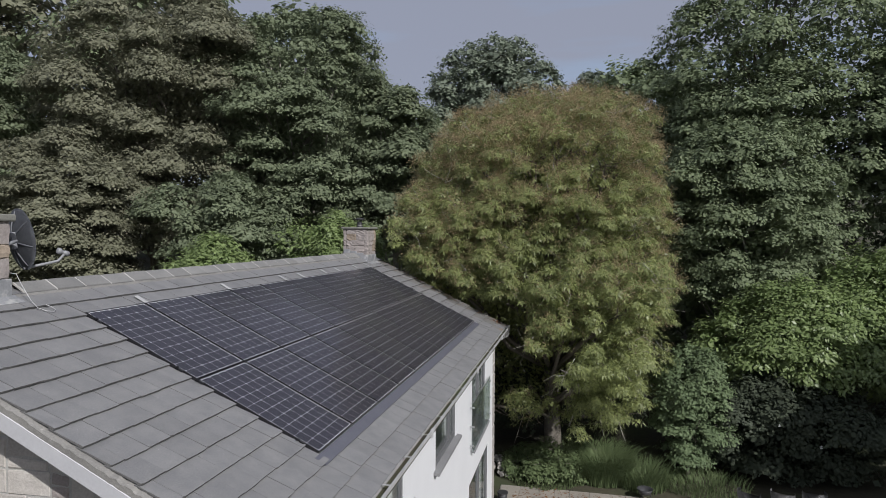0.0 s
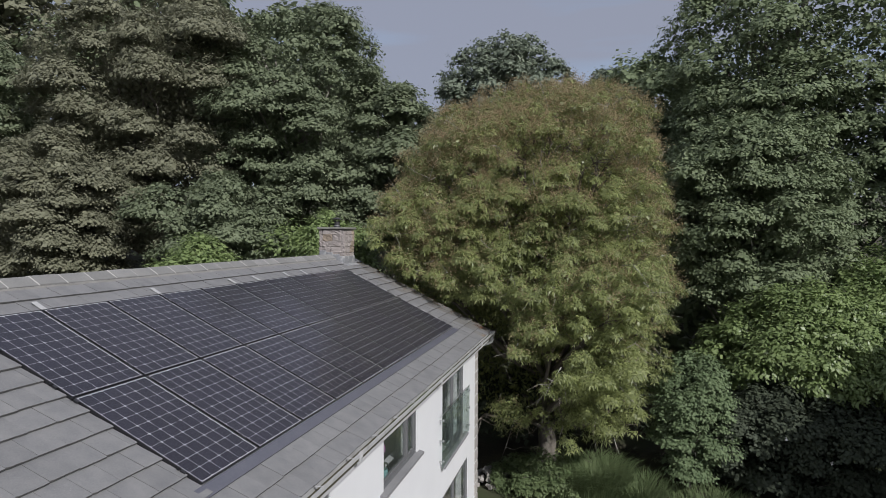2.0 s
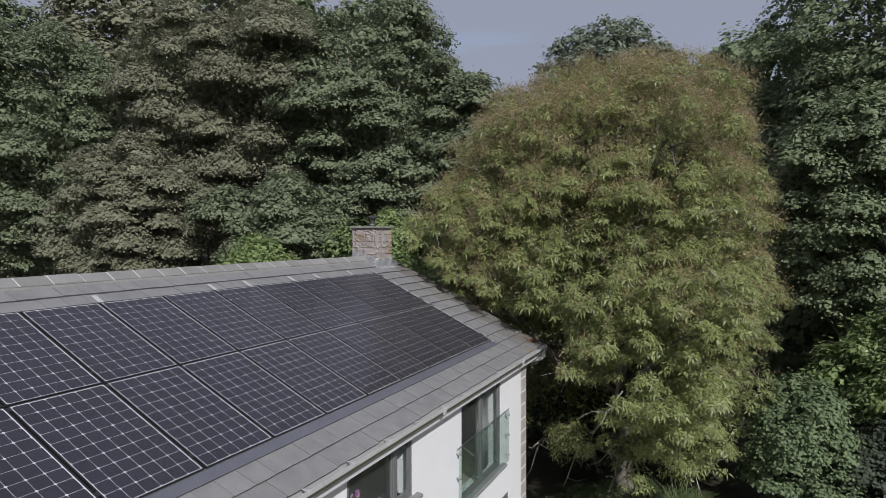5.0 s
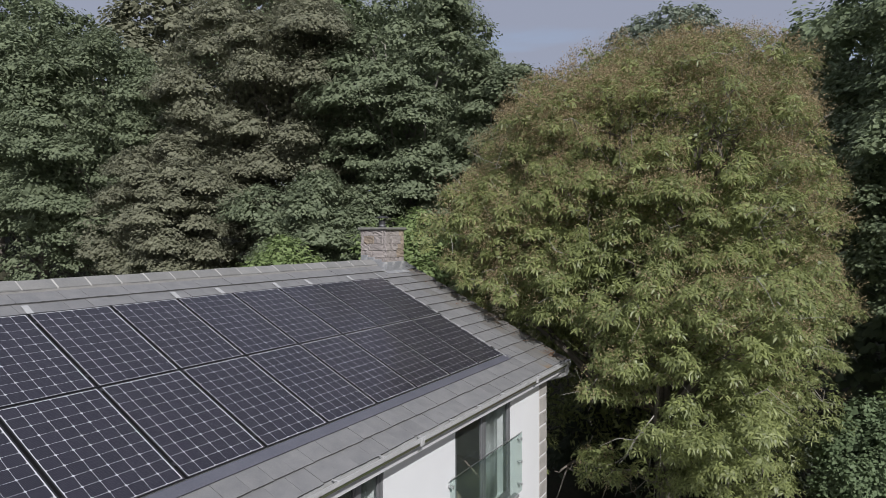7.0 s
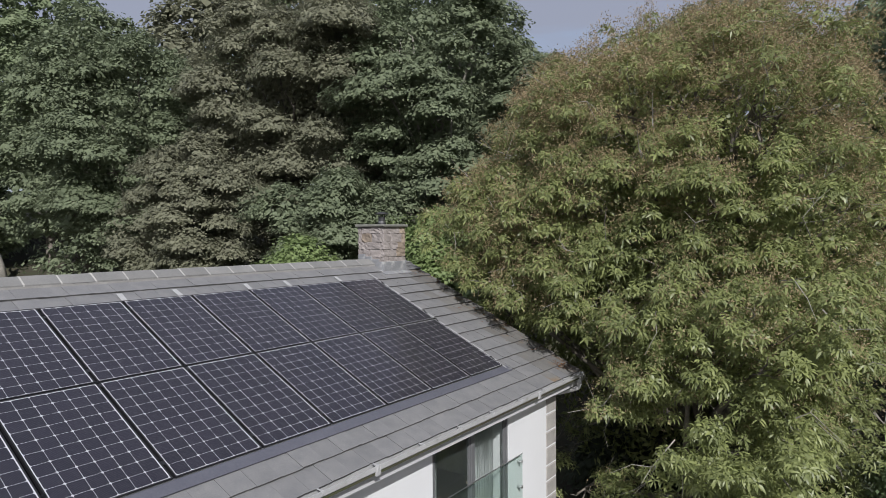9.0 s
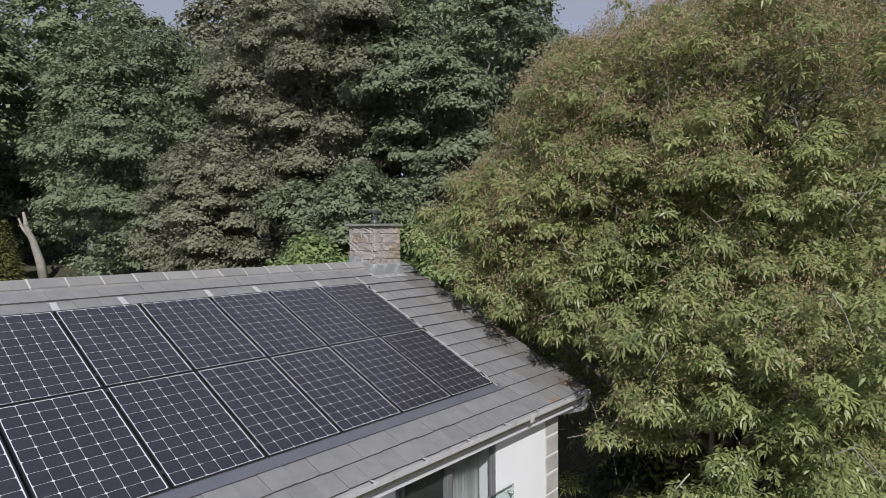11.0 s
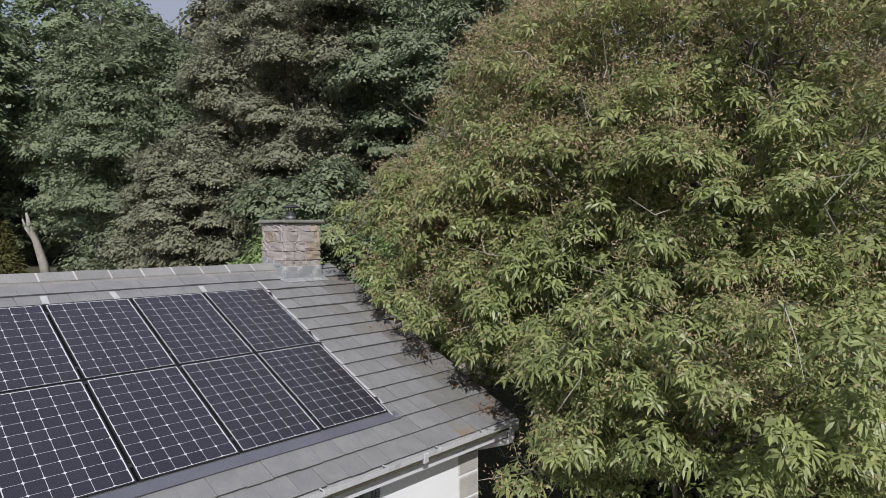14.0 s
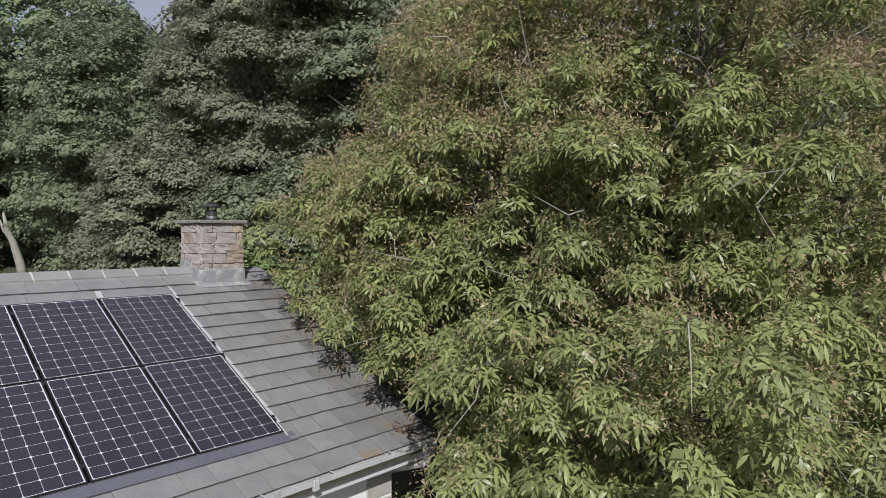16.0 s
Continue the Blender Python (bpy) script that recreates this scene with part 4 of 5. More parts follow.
def leaf_clumps(rng, c, s, d, n, flat, lift, size, share=1.0):
    """Overlapping leaf clumps just under the skin of the lobes, which close them against the light."""
    p, v, pick = lobe_points(rng, c, s * 0.80, d, n, flat, lift, 0.12, share)
    ln = size * rng.uniform(0.7, 1.3, n)
    axis = unit(rng.normal(size=p.shape) + v * 0.3)
    nor = unit(v + rng.normal(size=p.shape) * 0.45)
    axis = unit(axis - nor * (axis * nor).sum(1, keepdims=True))
    return flat_leaves(p - axis * ln[:, None] * 0.5, axis, nor, ln, ln * 0.85)


def woody(base, top, bough_c, rng, r0, limbs):
    """A tapered trunk with limbs that run to the boughs."""
    base, top = Vector(base), Vector(top)
    bm = bmesh.new()
    pts = [base.lerp(top, k / 7) + Vector((rng.normal() * 0.10, rng.normal() * 0.10, 0)) * (k > 0) for k in range(8)]
    tube(bm, [base - Vector((0, 0, 0.4))] + pts, [r0 * 1.5] + [r0 * (1.1 - 0.85 * k / 7) for k in range(8)], 10)
    twigs = bm
    for i in rng.choice(len(bough_c), min(limbs, len(bough_c)), replace=False):
        e = Vector(bough_c[i])
        k = int(np.clip((e.z - base.z) / max(top.z - base.z, 0.1) * 7 - 2, 1, 6))
        s = pts[k]
        m1 = s.lerp(e, 0.4) + Vector((rng.normal() * 0.25, rng.normal() * 0.25, -0.2))
        m2 = s.lerp(e, 0.75) + Vector((rng.normal() * 0.25, rng.normal() * 0.25, 0.1))
        rr = r0 * 0.32
        e = s.lerp(e, 0.86)
        tube(twigs, [s, m1, m2, e], [rr, rr * 0.7, rr * 0.45, rr * 0.15], 6)
        for _ in range(5):
            q = m2.lerp(e, rng.uniform(0, 1))
            f = e + Vector(rng.normal(size=3)) * 0.3
            tube(twigs, [q, q.lerp(f, 0.5) + Vector(rng.normal(size=3)) * 0.08, f], [rr * 0.25, rr * 0.16, 0.006], 5)
    return bm


def broadleaf(name, label, at, centre, radii, count, size, leaves, leaf, material, seed, trunk=0.22, bark=None, limbs=16, flat=0.55, droop=0.45, low=-0.75, kind="tree",
              inner=0.8, lift=0.5, oval=False):
    rng = np.random.default_rng(seed)
    leaves, leaf = (leaves, leaf) if oval else (int(leaves * 0.58), leaf * 1.15)
    x, y = at
    base = (x, y, land(x, y))
    t = thing(name, label, kind, base, "trees of the wood" if kind == "tree" else "")
    c, s, d = lobes(rng, centre, np.array(radii) - size * 0.35, int(count * 1.15), size, low, inner)
    per = 7
    tufts = leaves // per
    to_garden = unit(np.array([4.0 - x, -8.0 - y]))
    share = np.clip(0.45 + d[:, :2] @ to_garden + 0.3 * d[:, 2], 0.06, 1.0)          # fuller on the open side, thin towards the wood
    p, v, pick = lobe_points(rng, c, s, d, tufts, flat, lift, 0.16, share)
    p, v = np.repeat(p, per, 0), np.repeat(v, per, 0)
    leaves = len(p)
    p = p + rng.normal(size=p.shape) * leaf * np.array([0.8, 0.8, 0.45])
    nor = unit(v * 0.75 + np.array([0, 0, 0.5]) + rng.normal(size=p.shape) * 0.19)
    axis = unit(rng.normal(size=p.shape) * 0.7 + v * 0.5 + np.array([0, 0, -droop]))
    axis = unit(axis - nor * (axis * nor).sum(1, keepdims=True) * 0.85)
    ln = leaf * rng.uniform(0.7, 1.3, leaves)
    verts, faces = flat_leaves(p, axis, nor, ln, ln * (rng.uniform(0.38, 0.55, leaves) if oval else rng.uniform(0.62, 0.86, leaves)))
    k = 4
    keep = verts.reshape(-1, k, 3)[:, :, 2].min(1) > land(x, y) + 0.05
    verts = verts.reshape(-1, k, 3)[keep].reshape(-1, 3)
    piece("crown", array_mesh("crown", verts, np.arange(len(verts)).reshape(-1, k), material), t)
    v2, f2 = leaf_clumps(rng, c, s, d, leaves // 8, flat, lift, leaf * (1.3 if oval else 1.85), share)
    v2 = v2.reshape(-1, 4, 3)
    v2 = v2[v2[:, :, 2].min(1) > land(x, y) + 0.05].reshape(-1, 3)
    piece("leaf_clumps", array_mesh("leaf_clumps", v2, np.arange(len(v2)).reshape(-1, 4), material), t)
    # deep leaves inside the crown
    m = leaves // 7
    q = unit(rng.normal(size=(m, 3))) * np.array(radii) * rng.uniform(0.25, 0.70, (m, 1)) + np.array(centre)
    q = q[q[:, 2] > land(x, y) + 0.6]
    m = len(q)
    ln = leaf * rng.uniform(1.3, 1.9, m)
    v2, f2 = specks(q, rng.normal(size=(m, 3)), rng.normal(size=(m, 3)) + np.array([0, 0, 0.6]), ln, ln)
    piece("inner_foliage", array_mesh("inner_foliage", v2, f2, material), t)
    tb = woody(base, (centre[0], centre[1], centre[2] + radii[2] * 0.55), c, rng, trunk, limbs)
    part("trunk", tb, bark or M_BARK, t, smooth=True)
    return t


def chestnut():
    """The great tree at the gable: whorls of long drooping leaves and faded flower panicles."""
    rng = np.random.default_rng(11)
    at, centre, radii = (3.4, 6.6), np.array((2.8, 6.2, 6.3)), np.array((4.55, 4.8, 6.35))
    base = (at[0], at[1], land(*at))
    t = thing("chestnut_tree", "large chestnut tree with drooping leaves and browned blossom", "tree", base)

    def clear(p, gap):
        roof_side = (p[:, 0] < 2.3) & (p[:, 1] < 1.95) & (p[:, 2] < 6.0 - 0.48 * p[:, 0] + gap)
        stack = (np.abs(p[:, 0] + 2.14) < 0.75) & (p[:, 1] < 1.75)
        corner = (p[:, 0] < 2.8) & (p[:, 1] < 3.0) & (p[:, 2] > 3.3) & (p[:, 2] < 5.7)
        return (p[:, 2] > 1.5) & ~corner & ~roof_side & ~stack & (p[:, 1] > -0.2)

    c, s, d = lobes(rng, centre, radii * 0.985, 2700, 0.30, -0.9, inner=0.78, full=2.65, gap=0.42, spread=0.45)
    # a square shoulder on the open, sunny side
    shoulder = np.clip((d[:, :1] * 0.86 + d[:, 1:2] * 0.51) * 2 + 0.25, 0, 1) * np.clip(d[:, 2:] * 3, 0, 1)
    squarer = (np.abs(d) ** 2.65).sum(1, keepdims=True) ** (1 / 2.65) / (np.abs(d) ** 5.0).sum(1, keepdims=True) ** (1 / 5.0)
    c[:, 2:] = centre[2] + (c[:, 2:] - centre[2]) * (1 + shoulder * (squarer - 1))
    c[:, 2] = np.minimum(c[:, 2], centre[2] + radii[2] * 0.985)
    hollow = (np.array([noise.noise(Vector(q) * 0.85) for q in c]) > 0.29) & (d[:, 2] < 0.5)
    c, s, d = c[~hollow], s[~hollow], d[~hollow]
    front = rng.uniform(size=len(d)) < np.clip(0.75 - 0.5 * d[:, 1], 0.3, 1)
    c, s, d = c[front], s[front], d[front]
    # low boughs that lean over the verge of the roof and before the gable
    k = 150
    u = rng.uniform(0, 1, k)
    over = np.stack([-1.6 + 4.8 * u, 1.55 - 0.35 * u ** 2 + rng.uniform(-0.25, 1.5, k), 7.45 - 2.15 * u + rng.uniform(-0.15, 1.7, k)], 1)
    over[:, 1] += np.clip(over[:, 2] - 8.2 + 2.15 * u, 0, 2) * 0.9
    k = 75
    low = np.stack([rng.uniform(2.7, 6.4, k), rng.uniform(0.7, 1.9, k), rng.uniform(3.4, 7.0, k)], 1)
    c, s = np.concatenate([c, over, low]), np.concatenate([s, rng.uniform(0.2, 0.42, len(over)), rng.uniform(0.2, 0.42, len(low))])
    d = np.concatenate([d, unit(over - centre), unit(low - centre)])
    open_foot = (c[:, 2] < 4.4 - 0.25 * (c[:, 0] - 3.0)) & (c[:, 0] < 4.1) & (c[:, 1] < 7) & (rng.uniform(size=len(c)) > np.where((c[:, 0] > 2.4) & (c[:, 1] > 3.2), 0.55, 0.14))
    c, s, d = c[~open_foot], s[~open_foot], d[~open_foot]

    def whorls(count, pick_from, per, folded, seed):
        rng = np.random.default_rng(seed)
        p, v, pick = lobe_points(rng, c[pick_from], s[pick_from], d[pick_from], count, 0.60, 0.32, 0.15)
        ok = clear(p, 0.10)
        p, v = p[ok], v[ok]
        n = len(p)
        ang = (np.arange(per) * 2 * np.pi / per)[None, :] + rng.uniform(0, 6.28, (n, 1)) + rng.normal(size=(n, per)) * 0.3
        stem = unit(v * 0.8 + np.array([0, 0, 0.45]) + rng.normal(size=(n, 3)) * 0.25)
        a = unit(np.cross(stem, np.array([0.31, 0.2, 0.93])))
        b = np.cross(stem, a)
        axis = a[:, None] * np.cos(ang)[..., None] + b[:, None] * np.sin(ang)[..., None] + stem[:, None] * rng.uniform(-0.05, 0.55, (n, per, 1)) + np.array([0, 0, -0.12])
        ln = rng.uniform(0.082, 0.138, (n, per)) * rng.uniform(0.75, 1.25, (n, 1))
        base_p = np.repeat(p[:, None], per, 1) + unit(axis) * 0.015
        nor = stem[:, None] + rng.normal(size=(n, per, 3)) * 0.2
        make = folded_leaves if folded else drooping_leaves
        return make(base_p.reshape(-1, 3), axis.reshape(-1, 3), nor.reshape(-1, 3), ln.ravel(), (ln * rng.uniform(0.21, 0.29, (n, per))).ravel(), 0.34)

    near = (c[:, 1] < 3.6) & (c[:, 2] < 9.5)
    verts, faces = whorls(23500, near, 5, False, 12)
    piece("crown", array_mesh("crown", verts, faces, M_CHESTNUT, True), t, "drooping mid-green leaves in whorls")
    verts, faces = whorls(22500, ~near, 5, True, 13)
    piece("upper_crown", array_mesh("upper_crown", verts, faces, M_CHESTNUT), t, "drooping mid-green leaves in whorls")
    ok = clear(c, 0.45)
    v2, f2 = leaf_clumps(rng, c[ok], s[ok] * 0.9, d[ok], 9000, 0.55, 0.35, 0.12)
    piece("leaf_clumps", array_mesh("leaf_clumps", v2, f2, M_CHESTNUT), t)
    # deep leaves inside the crown
    m = 38000
    q = unit(rng.normal(size=(m, 3))) * radii * rng.uniform(0.45, 0.86, (m, 1)) + centre
    q = q[clear(q, 0.5) & ~((q[:, 2] < 4.9) & (q[:, 0] < 4.6) & (q[:, 1] < 5.5))]
    m = len(q)
    ln = rng.uniform(0.15, 0.26, m)
    v2, f2 = folded_leaves(q, rng.normal(size=(m, 3)) + np.array([0, 0, -0.5]), rng.normal(size=(m, 3)) + np.array([0, 0, 0.6]), ln, ln * 0.42)
    piece("inner_foliage", array_mesh("inner_foliage", v2, f2, M_CHESTNUT), t)
    # blossom: far more of it towards the top of the crown
    m = 17500
    q, w, pick = lobe_points(rng, c, s * 1.12, d, m * 3, 0.6, 0.6, 0.1)
    h = np.clip((q[:, 2] - 1.0) / 12.0, 0, 1)
    patch = 0.5 + 0.5 * np.sin(q[:, 0] * 1.3 + 1.0) * np.sin(q[:, 2] * 0.9 + q[:, 1])
    ok = (rng.uniform(size=3 * m) < np.clip(-0.14 + 1.55 * h ** 1.5 + 0.7 * (patch - 0.5), 0, 1)) & clear(q, 0.25)
    q, w = q[ok][:m], w[ok][:m]
    m, per = len(q), 14
    st = unit(w + np.array([0, 0, 0.4]) + rng.normal(size=(m, 3)) * 0.5)
    along = rng.uniform(0.0, 0.22, (m, per, 1))
    bp = q[:, None] + st[:, None] * along + rng.normal(size=(m, per, 3)) * 0.055
    ax = unit(rng.normal(size=(m, per, 3)) + st[:, None] * 0.6)
    nn = rng.normal(size=(m, per, 3))
    ll = rng.uniform(0.030, 0.058, m * per)
    verts, faces = specks(bp.reshape(-1, 3), ax.reshape(-1, 3), nn.reshape(-1, 3), ll, ll * 0.42)
    piece("blossom", array_mesh("blossom", verts, faces, M_PANICLE), t, "faded brown flower panicles")
    # thin bare twigs among the leaves
    tw = bmesh.new()
    cc = c[clear(c, 0.35)]
    for i in rng.choice(len(cc), 380, replace=False):
        o = unit(cc[i] - centre)
        q = Vector(cc[i] - o * 0.35)
        e = Vector(cc[i] + o * rng.uniform(0.25, 0.5) + rng.normal(size=3) * 0.25)
        mid = q.lerp(e, 0.5) + Vector(rng.normal(size=3)) * 0.12
        tube(tw, [q, mid, e], [0.014, 0.009, 0.003], 4)
        f = mid + Vector(rng.normal(size=3)) * 0.3
        tube(tw, [mid, mid.lerp(f, 0.5) + Vector(rng.normal(size=3)) * 0.05, f], [0.008, 0.005, 0.002], 4)
    part("twig_spray", tw, M_BARK_PALE, t, "pale bare twigs")["kind"] = "stuff"
    tb = woody(base, (3.1, 6.2, 10.0), c[clear(c, 0.6)], rng, 0.30, 80)
    part("trunk", tb, M_BARK, t, "grey trunk and branches", smooth=True)


chestnut()

SYC = "tall sycamore with layered dull green foliage on the wooded slope"
ASHL = "tall ash with fine dark green foliage on the wooded slope"
OAKL = "broad oak with dense dark green foliage"
# left wood, front rank
broadleaf("sycamore_tree", SYC, (-17, 11.6), (-17.4, 11.6, 13.0), (6.0, 4.0, 8.0), 110, 1.3, 170000, 0.104, M_SYCAMORE, 21, 0.3, flat=0.56, limbs=26)
broadleaf("sycamore_tree", "rounded sycamore with grey-green foliage low on the slope", (-18.6, 7.4), (-18.9, 7.2, 8.1), (4.2, 3.0, 4.2), 62, 1.0, 95000, 0.098, M_SYCAMORE, 22, 0.22, flat=0.56)
broadleaf("ash_tree", ASHL, (-10.0, 14.2), (-10.0, 14.0, 11.6), (5.2, 4.0, 8.6), 110, 1.2, 105000, 0.118, M_ASH, 23, 0.26, M_BARK_PALE, 34, flat=0.5)
broadleaf("ash_tree", "young ash with fine green foliage behind the ridge", (-11.5, 8.6), (-11.3, 8.7, 7.0), (3.6, 2.6, 3.6), 54, 0.95, 50000, 0.11, M_ASH, 24, 0.18, flat=0.5)
broadleaf("oak_tree", OAKL, (-27.5, 9.6), (-28, 9.2, 11.2), (5.6, 4.4, 8.0), 100, 1.3, 75000, 0.13, M_ASH, 25, 0.3)
broadleaf("ash_tree", ASHL, (-34, 9), (-34, 9.5, 12.5), (6.0, 4.5, 10.0), 100, 1.4, 46000, 0.18, M_ASH, 26, 0.3)
broadleaf("ash_tree", "slender dark ash close behind the chestnut", (-5.2, 14.8), (-5.2, 14.6, 10.3), (2.5, 2.6, 5.6), 40, 1.0, 30000, 0.145, M_ASH, 27, 0.2, M_BARK_PALE)
# rear rank up the hill
broadleaf("oak_tree", OAKL + " higher on the hill", (-23, 20), (-23, 20, 17), (6.5, 5, 8), 70, 1.9, 20000, 0.33, M_OAK, 31, 0.35)
broadleaf("ash_tree", ASHL, (-15, 23), (-15.5, 23, 15.5), (6, 5, 7.5), 70, 1.9, 17000, 0.33, M_ASH, 32, 0.35)
broadleaf("sycamore_tree", SYC, (-36, 20), (-36, 20, 18), (7.5, 6, 10), 70, 1.9, 20000, 0.33, M_SYCAMORE, 33, 0.35)
broadleaf("oak_tree", OAKL + " far along the slope", (-46, 12), (-46, 12, 18), (7, 6, 11), 80, 1.7, 30000, 0.25, M_OAK, 34, 0.35)
broadleaf("ash_tree", "ash with high dark foliage far along the slope", (-44, 2), (-45, 2, 17), (6.5, 5, 9.5), 80, 1.6, 26000, 0.25, M_OAK, 35, 0.35, M_BARK_PALE, low=-0.4)
broadleaf("oak_tree", OAKL + " far along the slope", (-58, 18), (-58, 18, 19), (8, 7, 9), 50, 2.6, 12000, 0.6, M_OAK, 36, 0.4)
broadleaf("ash_tree", ASHL, (-60, 4), (-60, 3, 18), (8, 7, 9), 50, 2.6, 12000, 0.6, M_ASH, 37, 0.4)
for x, y, z, r, sd in ((-3.5, 27, 8.5, 5, 38), (-20, 33, 15, 7, 39), (3, 33, 8.5, 5.5, 40), (-9, 32, 11, 6, 44), (-33, 33, 18, 8, 45), (14, 30, 12, 6, 46)):
    broadleaf("oak_tree", OAKL + " deep in the wood", (x, y), (x, y, z), (r, 4, 6.5), 40, 2.2, 10000, 0.46, M_OAK, sd, 0.35)
# undergrowth far along the slope
for x, y, z, rx, rz, sd in ((-50, 7, 9.0, 5.5, 4.0, 47), (-57, 3, 11.0, 6.5, 5.5, 48), (-68, 13, 13.0, 8.0, 7.0, 49)):
    broadleaf("hazel_bush", "dark green hazel thicket on the wooded slope", (x, y), (x, y, z), (rx, 3.6, rz), 60, 1.2, 16000, 0.24, M_OAK, sd, 0.12, kind="bush", low=-0.9)
# far trees on the skyline, their leaves tinted with distance haze
broadleaf("ash_tree", "distant airy ash standing against the sky", (-4.5, 46), (-4.2, 46, 21.1), (7.0, 4.5, 6.8), 150, 1.5, 32000, 0.25, M_HAZED_LEAF, 41, 0.35, M_BARK_PALE, inner=0.45)
broadleaf("ash_tree", "distant small ash on the skyline", (6, 50), (6.0, 50, 19.2), (3.9, 4, 5.6), 60, 1.3, 16000, 0.28, M_HAZED_LEAF, 42, 0.3, inner=0.45)
broadleaf("ash_tree", "distant small ash on the skyline", (-10, 44), (-8.6, 44, 16.5), (2.6, 4, 5.0), 26, 1.4, 8000, 0.36, M_HAZED_LEAF, 43, 0.3, inner=0.45)
# right-hand trees
broadleaf("oak_tree", OAKL + " towering over the garden", (13.0, 15), (13.0, 15, 12.5), (5.9, 4.4, 9.2), 200, 1.15, 118000, 0.120, M_OAK, 51, 0.36, M_BARK, 34)
broadleaf("oak_tree", OAKL + " towering over the garden", (22.0, 13), (22.0, 13, 12), (6, 5, 9), 150, 1.1, 48000, 0.16, M_OAK, 52, 0.36, M_BARK, 34)
broadleaf("oak_tree", "smaller oak with blue-green foliage behind the chestnut", (10.9, 10.6), (10.8, 10.5, 8.2), (3.5, 2.4, 4.6), 120, 0.75, 66000, 0.098, M_OAK, 53, 0.2, M_BARK_PALE, 20)
broadleaf("oak_tree", OAKL + " in the rear", (28, 20), (27, 20, 13), (7, 6, 10), 50, 2.4, 14000, 0.44, M_OAK, 54, 0.4)
broadleaf("oak_tree", OAKL + " in the rear", (8.5, 24), (8.5, 24, 12.5), (5, 4.5, 6.2), 90, 1.3, 22000, 0.22, M_OAK, 55, 0.4)
broadleaf("oak_tree", OAKL + " in the rear", (28, 9), (28, 9, 6), (5, 3, 6.5), 50, 1.6, 12000, 0.3, M_OAK, 56, 0.3)
broadleaf("oak_tree", "low dark oak at the back of the garden", (18.5, 11), (18.5, 11, 4), (4.5, 2, 4.5), 50, 1.0, 8000, 0.26, M_OAK, 57, 0.2)
broadleaf("oak_tree", "low dark oak at the back of the garden", (25.5, 14.5), (25.5, 14.5, 4), (6.5, 2.5, 4.5), 50, 1.3, 8000, 0.30, M_OAK, 58, 0.2)
broadleaf("oak_tree", "low dark oak at the back of the garden", (11.5, 15.5), (11.5, 15.5, 4.5), (4.5, 2.5, 4.5), 50, 1.3, 8000, 0.30, M_OAK, 59, 0.2)
broadleaf("oak_tree", "low dark oak at the back of the garden", (36, 16), (36, 16, 5), (7, 3, 6), 50, 1.6, 7000, 0.4, M_OAK, 60, 0.25)
# shrubs
broadleaf("laurel_bush", "bright green laurel bush with glossy leaves", (12.4, 7.7), (12.4, 7.6, 3.5), (3.9, 1.9, 2.5), 80, 0.75, 28000, 0.16, M_LAUREL, 61, 0.09, kind="bush", flat=0.7, low=-0.3, oval=True)
broadleaf("laurel_bush", "bright green laurel bush under the tall oak", (15.6, 8.6), (15.6, 8.6, 4.2), (3.2, 2.0, 3.0), 60, 0.75, 16000, 0.17, M_LAUREL, 68, 0.09, kind="bush", flat=0.7, low=-0.3, oval=True)
broadleaf("laurel_bush", "bright green laurel bush behind the roof ridge", (-10.0, 5.4), (-9.9, 5.4, 5.2), (2.1, 1.5, 2.4), 34, 0.7, 12000, 0.16, M_LAUREL, 62, 0.08, kind="bush", flat=0.7, low=-0.3, oval=True)
broadleaf("laurel_bush", "bright green laurel bush beside the chimney", (-6.2, 8.2), (-6.0, 8.2, 5.6), (2.2, 1.6, 3.0), 36, 0.75, 14000, 0.16, M_LAUREL, 63, 0.09, kind="bush", flat=0.7, low=-0.5, oval=True)
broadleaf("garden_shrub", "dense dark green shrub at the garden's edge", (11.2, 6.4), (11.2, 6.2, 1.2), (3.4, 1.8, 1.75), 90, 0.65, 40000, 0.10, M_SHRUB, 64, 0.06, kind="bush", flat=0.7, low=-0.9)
broadleaf("garden_shrub", "grey-green leafy shrub under the chestnut", (7.8, 5.0), (7.95, 5.2, 1.9), (1.15, 1.0, 2.1), 60, 0.42, 30000, 0.075, M_ELDER, 65, 0.05, kind="bush", flat=0.7, low=-0.95)
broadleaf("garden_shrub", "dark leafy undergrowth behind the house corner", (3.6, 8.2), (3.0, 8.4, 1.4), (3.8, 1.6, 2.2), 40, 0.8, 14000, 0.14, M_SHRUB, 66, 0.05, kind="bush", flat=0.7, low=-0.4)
broadleaf("garden_shrub", "low spreading green groundcover by the patio", (3.3, 4.2), (3.2, 4.2, -0.1), (1.5, 1.1, 0.7), 60, 0.26, 16000, 0.06, M_GRASS, 67, 0.02, kind="bush", flat=0.7, low=-0.1, limbs=8)
# the tree beside the garden that shades its corner
broadleaf("oak_tree", OAKL + " beside the garden", (22.5, -2.3), (22.5, -2.3, 6.2), (4.8, 3.6, 6.8), 60, 1.2, 9500, 0.42, M_OAK, 71, 0.36)


